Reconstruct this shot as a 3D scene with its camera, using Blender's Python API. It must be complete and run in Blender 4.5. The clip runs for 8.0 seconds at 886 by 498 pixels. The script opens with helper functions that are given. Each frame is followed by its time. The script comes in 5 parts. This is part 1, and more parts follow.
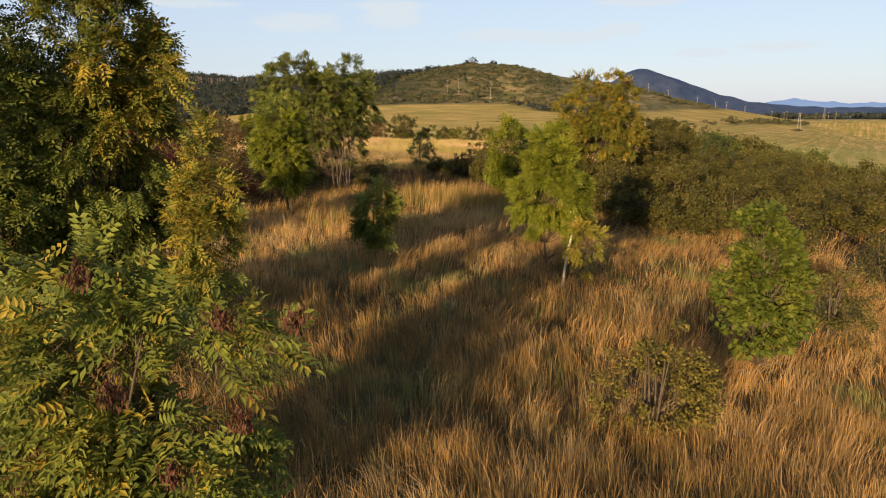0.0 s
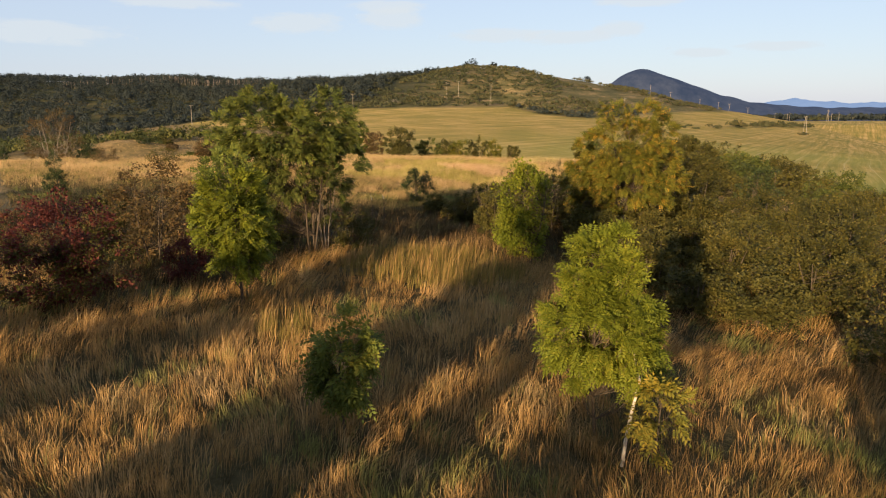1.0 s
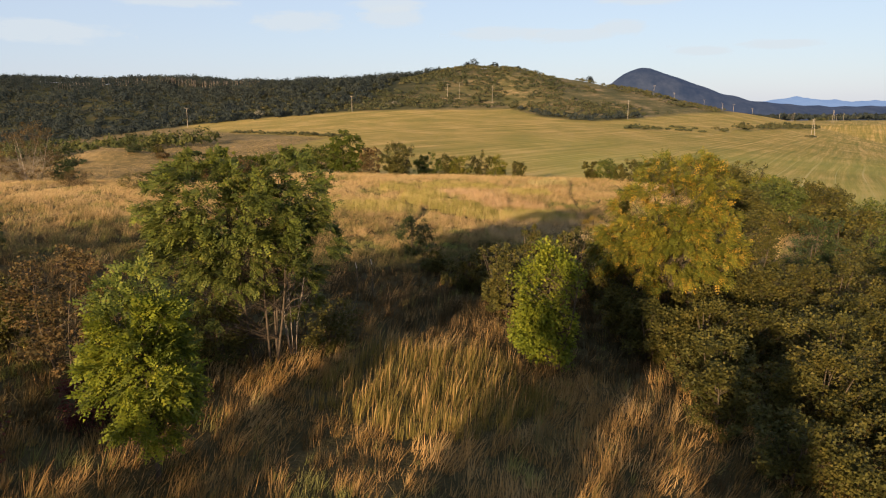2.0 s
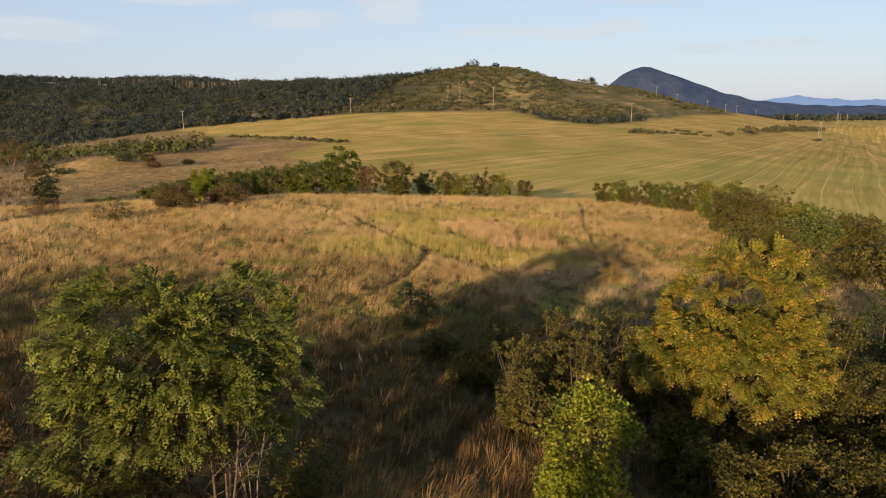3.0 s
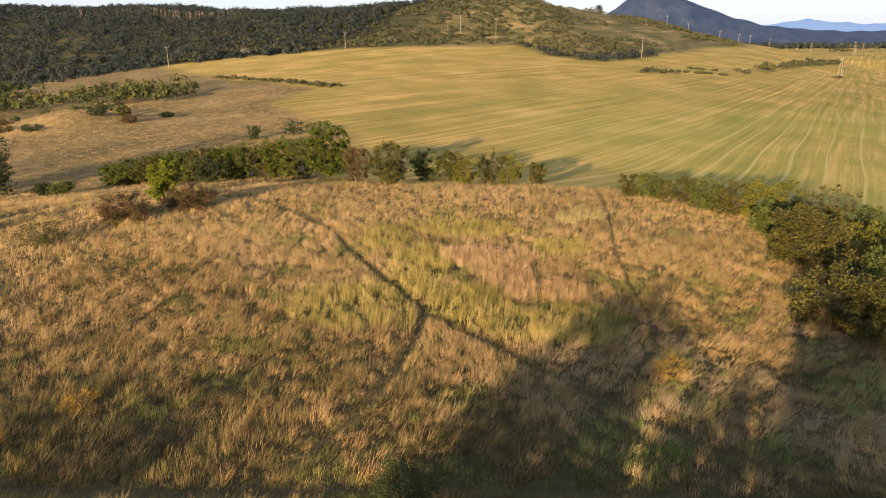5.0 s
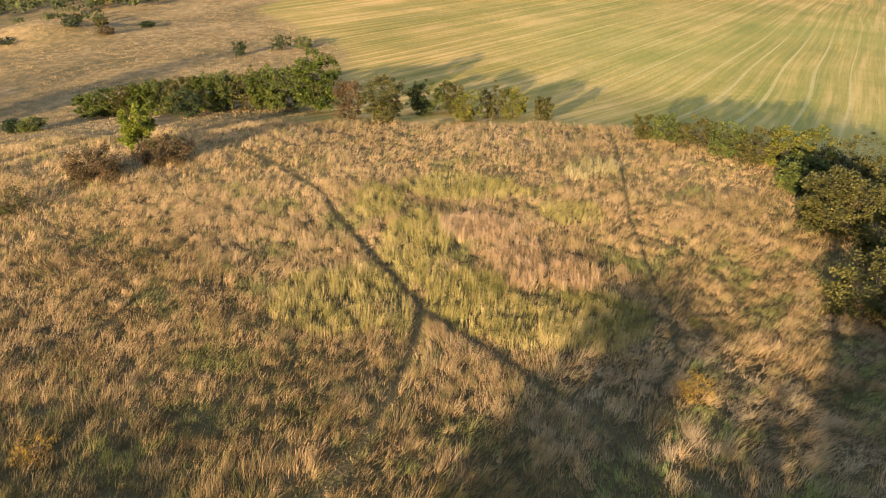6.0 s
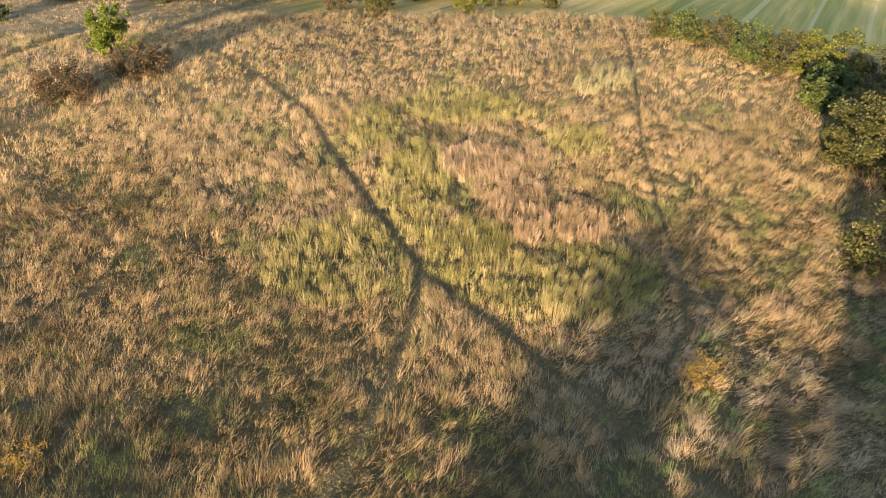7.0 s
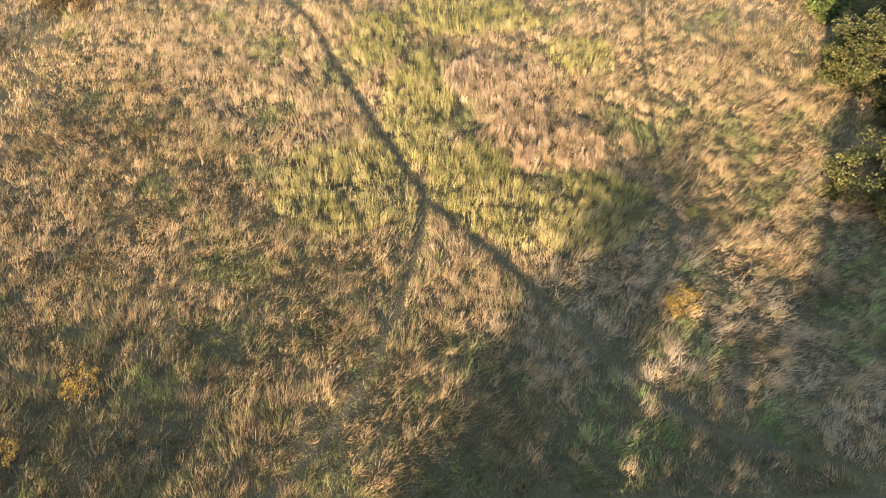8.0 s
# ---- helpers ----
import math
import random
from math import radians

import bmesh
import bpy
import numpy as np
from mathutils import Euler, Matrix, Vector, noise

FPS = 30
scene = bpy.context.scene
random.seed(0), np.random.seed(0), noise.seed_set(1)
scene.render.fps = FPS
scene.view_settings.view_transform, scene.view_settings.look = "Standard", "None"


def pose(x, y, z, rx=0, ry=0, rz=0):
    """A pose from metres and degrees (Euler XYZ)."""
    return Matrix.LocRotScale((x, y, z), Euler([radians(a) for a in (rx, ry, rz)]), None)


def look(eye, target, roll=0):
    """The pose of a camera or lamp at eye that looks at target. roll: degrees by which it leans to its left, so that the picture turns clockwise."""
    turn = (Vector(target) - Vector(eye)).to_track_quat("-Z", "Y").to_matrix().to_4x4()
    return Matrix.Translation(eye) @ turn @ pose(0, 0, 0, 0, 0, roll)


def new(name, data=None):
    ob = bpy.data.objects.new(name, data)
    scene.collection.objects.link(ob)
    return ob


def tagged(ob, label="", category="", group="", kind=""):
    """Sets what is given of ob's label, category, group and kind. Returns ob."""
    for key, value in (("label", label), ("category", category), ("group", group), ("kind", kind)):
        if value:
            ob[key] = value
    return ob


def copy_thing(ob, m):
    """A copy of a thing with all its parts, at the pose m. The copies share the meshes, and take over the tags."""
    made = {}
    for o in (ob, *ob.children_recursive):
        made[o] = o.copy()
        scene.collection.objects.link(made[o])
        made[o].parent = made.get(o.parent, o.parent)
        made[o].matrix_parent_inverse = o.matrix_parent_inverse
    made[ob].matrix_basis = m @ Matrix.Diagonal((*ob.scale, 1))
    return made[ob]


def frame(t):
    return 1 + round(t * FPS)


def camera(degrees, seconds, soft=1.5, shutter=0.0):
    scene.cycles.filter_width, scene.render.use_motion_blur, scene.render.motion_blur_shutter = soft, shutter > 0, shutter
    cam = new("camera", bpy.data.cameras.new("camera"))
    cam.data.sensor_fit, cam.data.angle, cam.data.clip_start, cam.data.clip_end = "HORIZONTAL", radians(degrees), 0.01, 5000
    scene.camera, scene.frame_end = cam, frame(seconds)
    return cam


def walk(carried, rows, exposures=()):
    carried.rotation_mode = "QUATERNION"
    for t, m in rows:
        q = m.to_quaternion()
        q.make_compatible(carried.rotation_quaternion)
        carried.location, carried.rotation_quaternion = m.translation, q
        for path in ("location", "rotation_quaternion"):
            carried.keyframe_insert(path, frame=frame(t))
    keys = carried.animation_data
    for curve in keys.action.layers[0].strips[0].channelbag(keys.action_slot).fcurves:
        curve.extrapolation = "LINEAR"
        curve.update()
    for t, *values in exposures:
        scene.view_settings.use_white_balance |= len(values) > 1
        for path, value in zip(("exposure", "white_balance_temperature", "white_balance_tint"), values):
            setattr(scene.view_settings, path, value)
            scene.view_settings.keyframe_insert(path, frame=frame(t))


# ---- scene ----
cam = camera(64.3, 8.0, soft=1.1)
METRES, EYE, TILT, LEAN, TURN = 60.0, 4.7, -11.3, 0.0, 0.0
ROWS = [
    (0.0, 0.0, 0.0, 0.0, 0.0, 0.0, -0.0),
    (0.5, -0.0005, 0.064, 0.0296, -0.04, 0.01, -0.01),
    (1.0, -0.0003, 0.1281, 0.0605, -0.03, -0.01, 0.07),
    (1.5, -0.0005, 0.1923, 0.0931, -0.03, -0.06, 0.08),
    (2.0, -0.0002, 0.2573, 0.1272, 0.03, -0.15, 0.11),
    (3.5, -0.0052, 0.4185, 0.2265, 0.02, -0.61, 0.07),
    (4.0, -0.0056, 0.4748, 0.2614, -0.0, -1.51, 0.1),
    (4.5, -0.0059, 0.5309, 0.298, -0.02, -3.7, 0.11),
    (5.8, -0.0061, 0.6665, 0.4012, -0.05, -12.16, 0.28),
    (6.0, -0.0061, 0.6844, 0.4175, -0.13, -14.43, 0.31),
    (6.5, -0.0062, 0.7257, 0.4588, -0.19, -20.48, 0.37),
    (7.0, -0.006, 0.7602, 0.5016, -0.27, -26.53, 0.43),
    (7.5, -0.006, 0.7652, 0.5409, -0.2, -32.45, 0.42),
    (8.0, -0.0061, 0.757, 0.5826, 0.0, -37.96, 0.36),
]
walk(cam, [(t, pose(0, 0, EYE, TILT, LEAN, TURN) @ pose(METRES * x, METRES * y, METRES * z, 90 + pitch, roll, yaw)) for t, x, y, z, yaw, pitch, roll in ROWS],
     exposures=[(0.0, 1.56, 6700, 11), (2.0, 1.53, 6600, 11), (3.5, 1.38, 6600, 11), (4.0, 1.36, 6600, 11), (4.5, 1.62, 6600, 11), (6.0, 2.29, 6050, 11), (7.0, 2.61, 5500, 10.5), (7.5, 2.74, 5390, 10.5), (8.0, 3.02, 5280, 10.5)])

# ---- world, sun ----
SUN_AZ, SUN_EL = 25.0, 9.8      # degrees: light runs ahead and to the right; height of the sun
world = bpy.data.worlds.new("sky")
scene.world = world
world.use_nodes = True
wn = world.node_tree
wn.nodes.clear()
sky = wn.nodes.new("ShaderNodeTexSky")
sky.sky_type = "NISHITA"
sky.sun_disc = False
sky.sun_elevation = radians(SUN_EL)
sky.sun_rotation = radians(180 + SUN_AZ)
sky.air_density, sky.dust_density, sky.ozone_density = 1.0, 0.5, 1.6
# a thin high veil whitens the clear sky
veil = wn.nodes.new("ShaderNodeMix")
veil.data_type = "RGBA"
veil.inputs[0].default_value = 0.66
veil.inputs[7].default_value = (3.9, 4.6, 6.2, 1)
wbg = wn.nodes.new("ShaderNodeBackground")
wbg.inputs["Strength"].default_value = 0.0545
wout = wn.nodes.new("ShaderNodeOutputWorld")
wn.links.new(sky.outputs[0], veil.inputs[6])
wn.links.new(veil.outputs[2], wbg.inputs[0])
wn.links.new(wbg.outputs[0], wout.inputs[0])

sun_data = bpy.data.lights.new("sun", "SUN")
sun_data.energy, sun_data.angle, sun_data.color = 4.9, radians(1.0), (1.0, 0.73, 0.44)
sun = new("sun", sun_data)
_a, _e = radians(SUN_AZ), radians(SUN_EL)
sun.matrix_world = look((0, 0, 60), (60 * math.sin(_a) * math.cos(_e), 60 * math.cos(_a) * math.cos(_e), 60 - 60 * math.sin(_e)))

# ---- materials ----
def mat(name):
    m = bpy.data.materials.new(name)
    m.use_nodes = True
    t = m.node_tree
    t.nodes.clear()
    out = t.nodes.new("ShaderNodeOutputMaterial")
    b = t.nodes.new("ShaderNodeBsdfPrincipled")
    t.links.new(b.outputs[0], out.inputs[0])
    b.inputs["Roughness"].default_value = 0.9
    b.inputs["Specular IOR Level"].default_value = 0.15
    return m, t, b, out


def node(t, kind, **kw):
    n = t.nodes.new(kind)
    for k, v in kw.items():
        n.inputs[k.replace("_", " ")].default_value = v
    return n


def ramp(t, fac, stops):
    r = t.nodes.new("ShaderNodeValToRGB")
    els = r.color_ramp.elements
    while len(els) < len(stops):
        els.new(0.5)
    for e, (p, c) in zip(els, stops):
        e.position, e.color = p, (*c, 1)
    t.links.new(fac, r.inputs[0])
    return r.outputs[0]


def mix(t, fac, a, b):
    m = t.nodes.new("ShaderNodeMix")
    m.data_type = "RGBA"
    for sock, v in ((m.inputs[0], fac), (m.inputs[6], a), (m.inputs[7], b)):
        if isinstance(v, (int, float)):
            sock.default_value = v
        elif isinstance(v, tuple):
            sock.default_value = (*v, 1)
        else:
            t.links.new(v, sock)
    return m.outputs[2]


def math_node(t, op, a, b=0.0):
    m = t.nodes.new("ShaderNodeMath")
    m.operation = op
    for i, v in enumerate((a, b)):
        if isinstance(v, (int, float)):
            m.inputs[i].default_value = v
        else:
            t.links.new(v, m.inputs[i])
    return m.outputs[0]


def place_of(t):
    return t.nodes.new("ShaderNodeNewGeometry").outputs["Position"]


def noise_of(t, vec, scale, detail=3.0, rough=0.55):
    n = node(t, "ShaderNodeTexNoise", Scale=scale, Detail=detail, Roughness=rough)
    t.links.new(vec, n.inputs["Vector"])
    return n.outputs["Fac"]


def attr(t, name):
    a = t.nodes.new("ShaderNodeAttribute")
    a.attribute_name = name
    return a.outputs["Fac"]


def leafy(name, stops, through_light=0.35, scale=0.7, rough=0.6):
    """Leaves or blades: colour by island and by place, some light passing through."""
    m, t, b, out = mat(name)
    isl = t.nodes.new("ShaderNodeNewGeometry").outputs["Random Per Island"]
    n = noise_of(t, place_of(t), scale, 3)
    f = math_node(t, "ADD", math_node(t, "MULTIPLY", isl, 0.45), math_node(t, "MULTIPLY", math_node(t, "SUBTRACT", n, 0.22), 1.0))
    col = ramp(t, f, stops)
    t.links.new(col, b.inputs["Base Color"])
    b.inputs["Roughness"].default_value = rough
    b.inputs["Specular IOR Level"].default_value = 0.12
    tr = t.nodes.new("ShaderNodeBsdfTranslucent")
    t.links.new(col, tr.inputs[0])
    mx = t.nodes.new("ShaderNodeMixShader")
    mx.inputs[0].default_value = through_light
    t.links.new(b.outputs[0], mx.inputs[1])
    t.links.new(tr.outputs[0], mx.inputs[2])
    t.links.new(mx.outputs[0], out.inputs[0])
    return m


def grassy(name, stops, through_light=0.38):
    """Blades of grass: colour by tuft and by blade, some light passing through."""
    m = leafy(name, stops, through_light)
    t = m.node_tree
    isl = t.nodes.new("ShaderNodeNewGeometry").outputs["Random Per Island"]
    f = math_node(t, "ADD", math_node(t, "MULTIPLY", isl, 0.28), math_node(t, "MULTIPLY", attr(t, "tone"), 0.72))
    for n in t.nodes:
        if n.bl_idname == "ShaderNodeValToRGB":
            t.links.new(f, n.inputs[0])
    return m


def bark(name, a, b_):
    m, t, b, out = mat(name)
    n = noise_of(t, place_of(t), 9.0, 5)
    t.links.new(ramp(t, n, [(0.3, a), (0.7, b_)]), b.inputs["Base Color"])
    bump = node(t, "ShaderNodeBump", Strength=0.6, Distance=0.02)
    t.links.new(n, bump.inputs["Height"])
    t.links.new(bump.outputs[0], b.inputs["Normal"])
    return m


M_BARK = bark("grey_bark", (0.07, 0.06, 0.045), (0.19, 0.165, 0.13))
M_PALE = bark("pale_bark", (0.26, 0.22, 0.16), (0.48, 0.43, 0.34))
M_GREYSTEM = bark("grey_dead_wood", (0.12, 0.095, 0.075), (0.24, 0.20, 0.16))
M_TWIG = bark("brown_twigs", (0.03, 0.023, 0.016), (0.08, 0.06, 0.04))
M_ASH = leafy("ash_leaves", [(0.12, (0.040, 0.056, 0.012)), (0.45, (0.086, 0.106, 0.020)), (0.75, (0.146, 0.155, 0.025)), (0.97, (0.23, 0.185, 0.028))])
M_ASH_YELLOW = leafy("yellowing_ash_leaves", [(0.15, (0.08, 0.09, 0.016)), (0.5, (0.17, 0.145, 0.022)), (0.9, (0.30, 0.20, 0.026))])
M_LIME = leafy("lime_green_leaves", [(0.15, (0.072, 0.092, 0.011)), (0.55, (0.138, 0.156, 0.015)), (0.9, (0.225, 0.208, 0.022))], 0.4)
M_LEAFGREEN = leafy("maple_green_leaves", [(0.15, (0.034, 0.050, 0.008)), (0.55, (0.062, 0.078, 0.011)), (0.9, (0.125, 0.125, 0.018))])
M_OLIVEGOLD = leafy("olive_gold_leaves", [(0.15, (0.05, 0.05, 0.012)), (0.5, (0.10, 0.086, 0.018)), (0.9, (0.18, 0.13, 0.026))])
M_OLIVEBROWN = leafy("olive_brown_leaves", [(0.15, (0.034, 0.036, 0.011)), (0.5, (0.070, 0.066, 0.016)), (0.9, (0.135, 0.110, 0.026))])
M_OLIVE = leafy("olive_green_leaves", [(0.15, (0.04, 0.056, 0.014)), (0.55, (0.082, 0.095, 0.020)), (0.9, (0.135, 0.125, 0.026))])
M_GOLD = leafy("golden_leaves", [(0.15, (0.050, 0.062, 0.010)), (0.5, (0.104, 0.104, 0.015)), (0.9, (0.21, 0.162, 0.021))])
M_ORANGE = leafy("orange_yellow_leaves", [(0.15, (0.13, 0.085, 0.014)), (0.5, (0.25, 0.16, 0.022)), (0.9, (0.34, 0.20, 0.03))])
M_DARK = leafy("dark_green_leaves", [(0.15, (0.018, 0.030, 0.011)), (0.55, (0.038, 0.052, 0.017)), (0.9, (0.068, 0.075, 0.025))])
M_THICKET = leafy("thicket_leaves", [(0.15, (0.030, 0.032, 0.008)), (0.5, (0.066, 0.061, 0.014)), (0.9, (0.125, 0.097, 0.021))])
M_RED = leafy("crimson_leaves", [(0.15, (0.042, 0.013, 0.011)), (0.5, (0.078, 0.021, 0.017)), (0.8, (0.115, 0.034, 0.021)), (0.97, (0.085, 0.066, 0.021))])
M_RUST = leafy("rusty_leaves", [(0.15, (0.042, 0.036, 0.014)), (0.5, (0.086, 0.060, 0.023)), (0.9, (0.165, 0.094, 0.036))])
M_SEED = leafy("brown_seed_keys", [(0.15, (0.03, 0.014, 0.009)), (0.6, (0.07, 0.03, 0.018)), (0.9, (0.12, 0.055, 0.03))])
M_STRAW = grassy("dry_grass", [(0.12, (0.095, 0.068, 0.022)), (0.38, (0.215, 0.130, 0.042)), (0.62, (0.35, 0.207, 0.073)), (0.93, (0.48, 0.32, 0.14))])
M_MEADOW = grassy("meadow_grass", [(0.10, (0.085, 0.076, 0.028)), (0.32, (0.18, 0.135, 0.053)), (0.58, (0.34, 0.222, 0.094)), (0.92, (0.48, 0.338, 0.165))])
M_LUSH = grassy("yellow_green_grass", [(0.12, (0.135, 0.130, 0.030)), (0.5, (0.27, 0.232, 0.058)), (0.95, (0.47, 0.36, 0.135))])
M_PINK = grassy("pinkish_grass_heads", [(0.12, (0.26, 0.158, 0.075)), (0.5, (0.45, 0.29, 0.148)), (0.95, (0.60, 0.42, 0.24))])
M_GREEN = grassy("green_grass", [(0.12, (0.092, 0.104, 0.028)), (0.5, (0.17, 0.166, 0.046)), (0.95, (0.33, 0.265, 0.095))])
# green grass of the tree-shadow zone, brightened to make that shade lighter
M_SHADEGRASS = grassy("brightened_green_grass", [(0.12, (0.095, 0.136, 0.034)), (0.5, (0.180, 0.222, 0.055)), (0.95, (0.33, 0.32, 0.11))])
M_BLEACH = grassy("bleached_grass", [(0.12, (0.17, 0.125, 0.060)), (0.5, (0.30, 0.22, 0.115)), (0.95, (0.43, 0.325, 0.18))])
M_PALEREED = grassy("pale_reed", [(0.12, (0.20, 0.165, 0.062)), (0.5, (0.36, 0.29, 0.12)), (0.95, (0.50, 0.40, 0.20))])
M_REED = grassy("golden_reed", [(0.12, (0.10, 0.088, 0.022)), (0.5, (0.175, 0.138, 0.034)), (0.95, (0.29, 0.20, 0.06))])
# brown dead weeds, coloured darker still to carry the shade of the hollow
M_WEED = grassy("dead_weeds", [(0.12, (0.028, 0.024, 0.011)), (0.5, (0.058, 0.042, 0.018)), (0.95, (0.135, 0.082, 0.034))])
# leaf colour greyed towards blue to carry the haze of distance
M_WOODS = grassy("hazed_wood_leaves", [(0.10, (0.018, 0.026, 0.027)), (0.45, (0.028, 0.036, 0.033)), (0.75, (0.044, 0.050, 0.038)), (0.97, (0.080, 0.068, 0.037))], 0.4)
M_SCRUB = grassy("far_scrub_leaves", [(0.10, (0.034, 0.042, 0.020)), (0.5, (0.062, 0.062, 0.027)), (0.95, (0.125, 0.100, 0.042))], 0.35)
M_BELT = grassy("olive_scrub_leaves", [(0.10, (0.026, 0.036, 0.013)), (0.5, (0.056, 0.062, 0.019)), (0.95, (0.135, 0.118, 0.030))], 0.35)


# ---- the lie of the land ----
def smooth(a, b, v):
    u = np.clip((np.asarray(v, float) - a) / (b - a), 0, 1)
    return u * u * (3 - 2 * u)


CREST_X = (-900, -420, -260, -150, -100, -45, 25, 75, 118, 160, 200, 245, 400, 900)
CREST_Z = (26, 31, 31, 28, 27, 33, 43, 40, 32, 24, 14, 3, -8, -14)
RIM = 121.0


def rim_at(x):
    return RIM - 0.010 * np.maximum(x - 16, 0) ** 2 - 0.006 * np.maximum(-x - 12, 0) ** 2


# tracks trodden through the meadow: plan of each centre line
PATHS = {
    "main": ((-26, 117), (-22.2, 114.3), (-16.3, 108), (-11, 101.3), (-7.8, 94.3), (-5.6, 89.6), (-3.4, 85.3), (-1.7, 81.9), (0.2, 79.5), (2.4, 77.5), (4.4, 74.9), (8.5, 70), (12, 67), (20, 64.5)),
    "branch": ((-1.7, 81.4), (-2.0, 77.7), (-3.0, 73.4), (-4.3, 69.4), (-6.5, 65.2), (-9, 62.5)),
    "east": ((18.4, 121), (16.6, 108.3), (14.4, 96.4), (13.9, 89.6), (13.5, 82.2), (12.7, 78.0), (10.5, 74.5)),
    "south": ((-40, 61.2), (-19, 62.2), (-12, 62.4), (-2.5, 62.9), (8, 63.2), (18.7, 63.4), (40, 63)),
    "track": ((-50, 80), (-46.5, 96), (-44, 106), (-42, 112), (-39.8, 117), (-37.5, 124), (-35, 132), (-40, 150)),
}


BREADTH = {"main": 0.8, "branch": 0.85, "east": 0.45, "south": 1.0, "track": 1.8}


def path_near(x, y):
    """Distance to the nearest track, over its breadth."""
    best = np.full(np.shape(x), 1e3)
    for name, pts in PATHS.items():
        p = np.array(pts, float)
        for a, b in zip(p[:-1], p[1:]):
            ab = b - a
            u = np.clip(((x - a[0]) * ab[0] + (y - a[1]) * ab[1]) / (ab @ ab), 0, 1)
            best = np.minimum(best, np.hypot(x - a[0] - u * ab[0], y - a[1] - u * ab[1]) / BREADTH[name])
    return best


FOOT_X = (-260, -60, 0, 42, 56, 70, 82, 110, 160, 235, 320)
FOOT_Y = (410, 458, 462, 474, 424, 407, 402, 438, 508, 606, 700)


def foot_at(x):
    """Where the hill rises out of the field."""
    return np.interp(x, FOOT_X, FOOT_Y)


def land(x, y):
    """Height of the soil."""
    x, y = np.asarray(x, float), np.asarray(y, float)
    xr = np.clip(x, 0, 45)
    near = -0.45 - 0.028 * np.clip(x, -60, 60) - 0.035 * xr * (1 - smooth(80, 96, y)) - 0.045 * xr * (1 - smooth(22, 45, y))
    near = near - 0.4 * (1 - smooth(12, 30, y)) + 0.12 * np.sin(x * 0.31 + 1.3) * np.sin(y * 0.23)
    near = near - 0.036 * np.clip(-18 - x, 0, 30) * smooth(70, 95, y)
    s = np.clip((y - 140) / 310, -0.3, 1.6)
    field = -5.0 + 11.0 * s * s - 0.00030 * np.clip(x, -320, 320) ** 2
    edge = rim_at(x)
    drop = smooth(0, 58, y - edge + 15)
    side = smooth(26, 60, x) * smooth(20, 60, y)
    h = near * (1 - drop) + field * drop
    h = h - 2.2 * side * (1 - drop)
    h = h + 4.4 * np.exp(-((x + 98) / 16) ** 2 - ((y - 224) / 10) ** 2)
    h = h - 0.16 * np.exp(-(path_near(x, y) / 0.40) ** 2)
    crest = np.interp(x, CREST_X, CREST_Z)
    crest = crest + 1.2 * np.sin(x * 0.045) + 0.7 * np.sin(x * 0.11 + 1)
    foot = np.minimum(foot_at(x), 640)
    rise = smooth(0, 1, (y - foot) / (690 - foot)) * (1 - smooth(215, 275, x))
    h = h * (1 - rise) + np.maximum(crest, -16) * rise
    far = smooth(760, 1500, y)
    return h * (1 - far) - 25 * far


def height(x, y):
    return float(land(x, y))


def waver(x, y, k, seed=0.0):
    """Smooth irregular field from -1 to 1."""
    x, y = x * k + seed, y * k - seed * 1.7
    return (np.sin(x * 1.0 + 1.7 * np.sin(y * 0.7 + seed)) + np.sin(y * 1.3 + 1.3 * np.sin(x * 0.9)) + np.sin((x + y) * 2.1 + seed) * 0.5 + np.sin((x - y) * 3.3) * 0.4) / 2.9


def axis(parts):
    out = []
    for a, b, step in parts:
        out.extend(np.arange(a, b, step))
    return np.array(out + [parts[-1][1]])


def sheet(name, xs, ys, zfun, material):
    gx, gy = np.meshgrid(xs, ys)
    v = np.stack([gx.ravel(), gy.ravel(), zfun(gx, gy).ravel()], 1)
    nx, ny = len(xs), len(ys)
    i = (np.arange(ny - 1)[:, None] * nx + np.arange(nx - 1)[None, :]).ravel()
    f = np.stack([i, i + 1, i + nx + 1, i + nx], 1)
    me = bpy.data.meshes.new(name)
    me.from_pydata(v, [], f)
    me.materials.append(material)
    me.polygons.foreach_set("use_smooth", np.ones(len(f), bool))
    return new(name, me), gx.ravel(), gy.ravel()


def add_attr(ob, name, values):
    a = ob.data.attributes.new(name, "FLOAT", "POINT")
    a.data.foreach_set("value", np.asarray(values, np.float32))


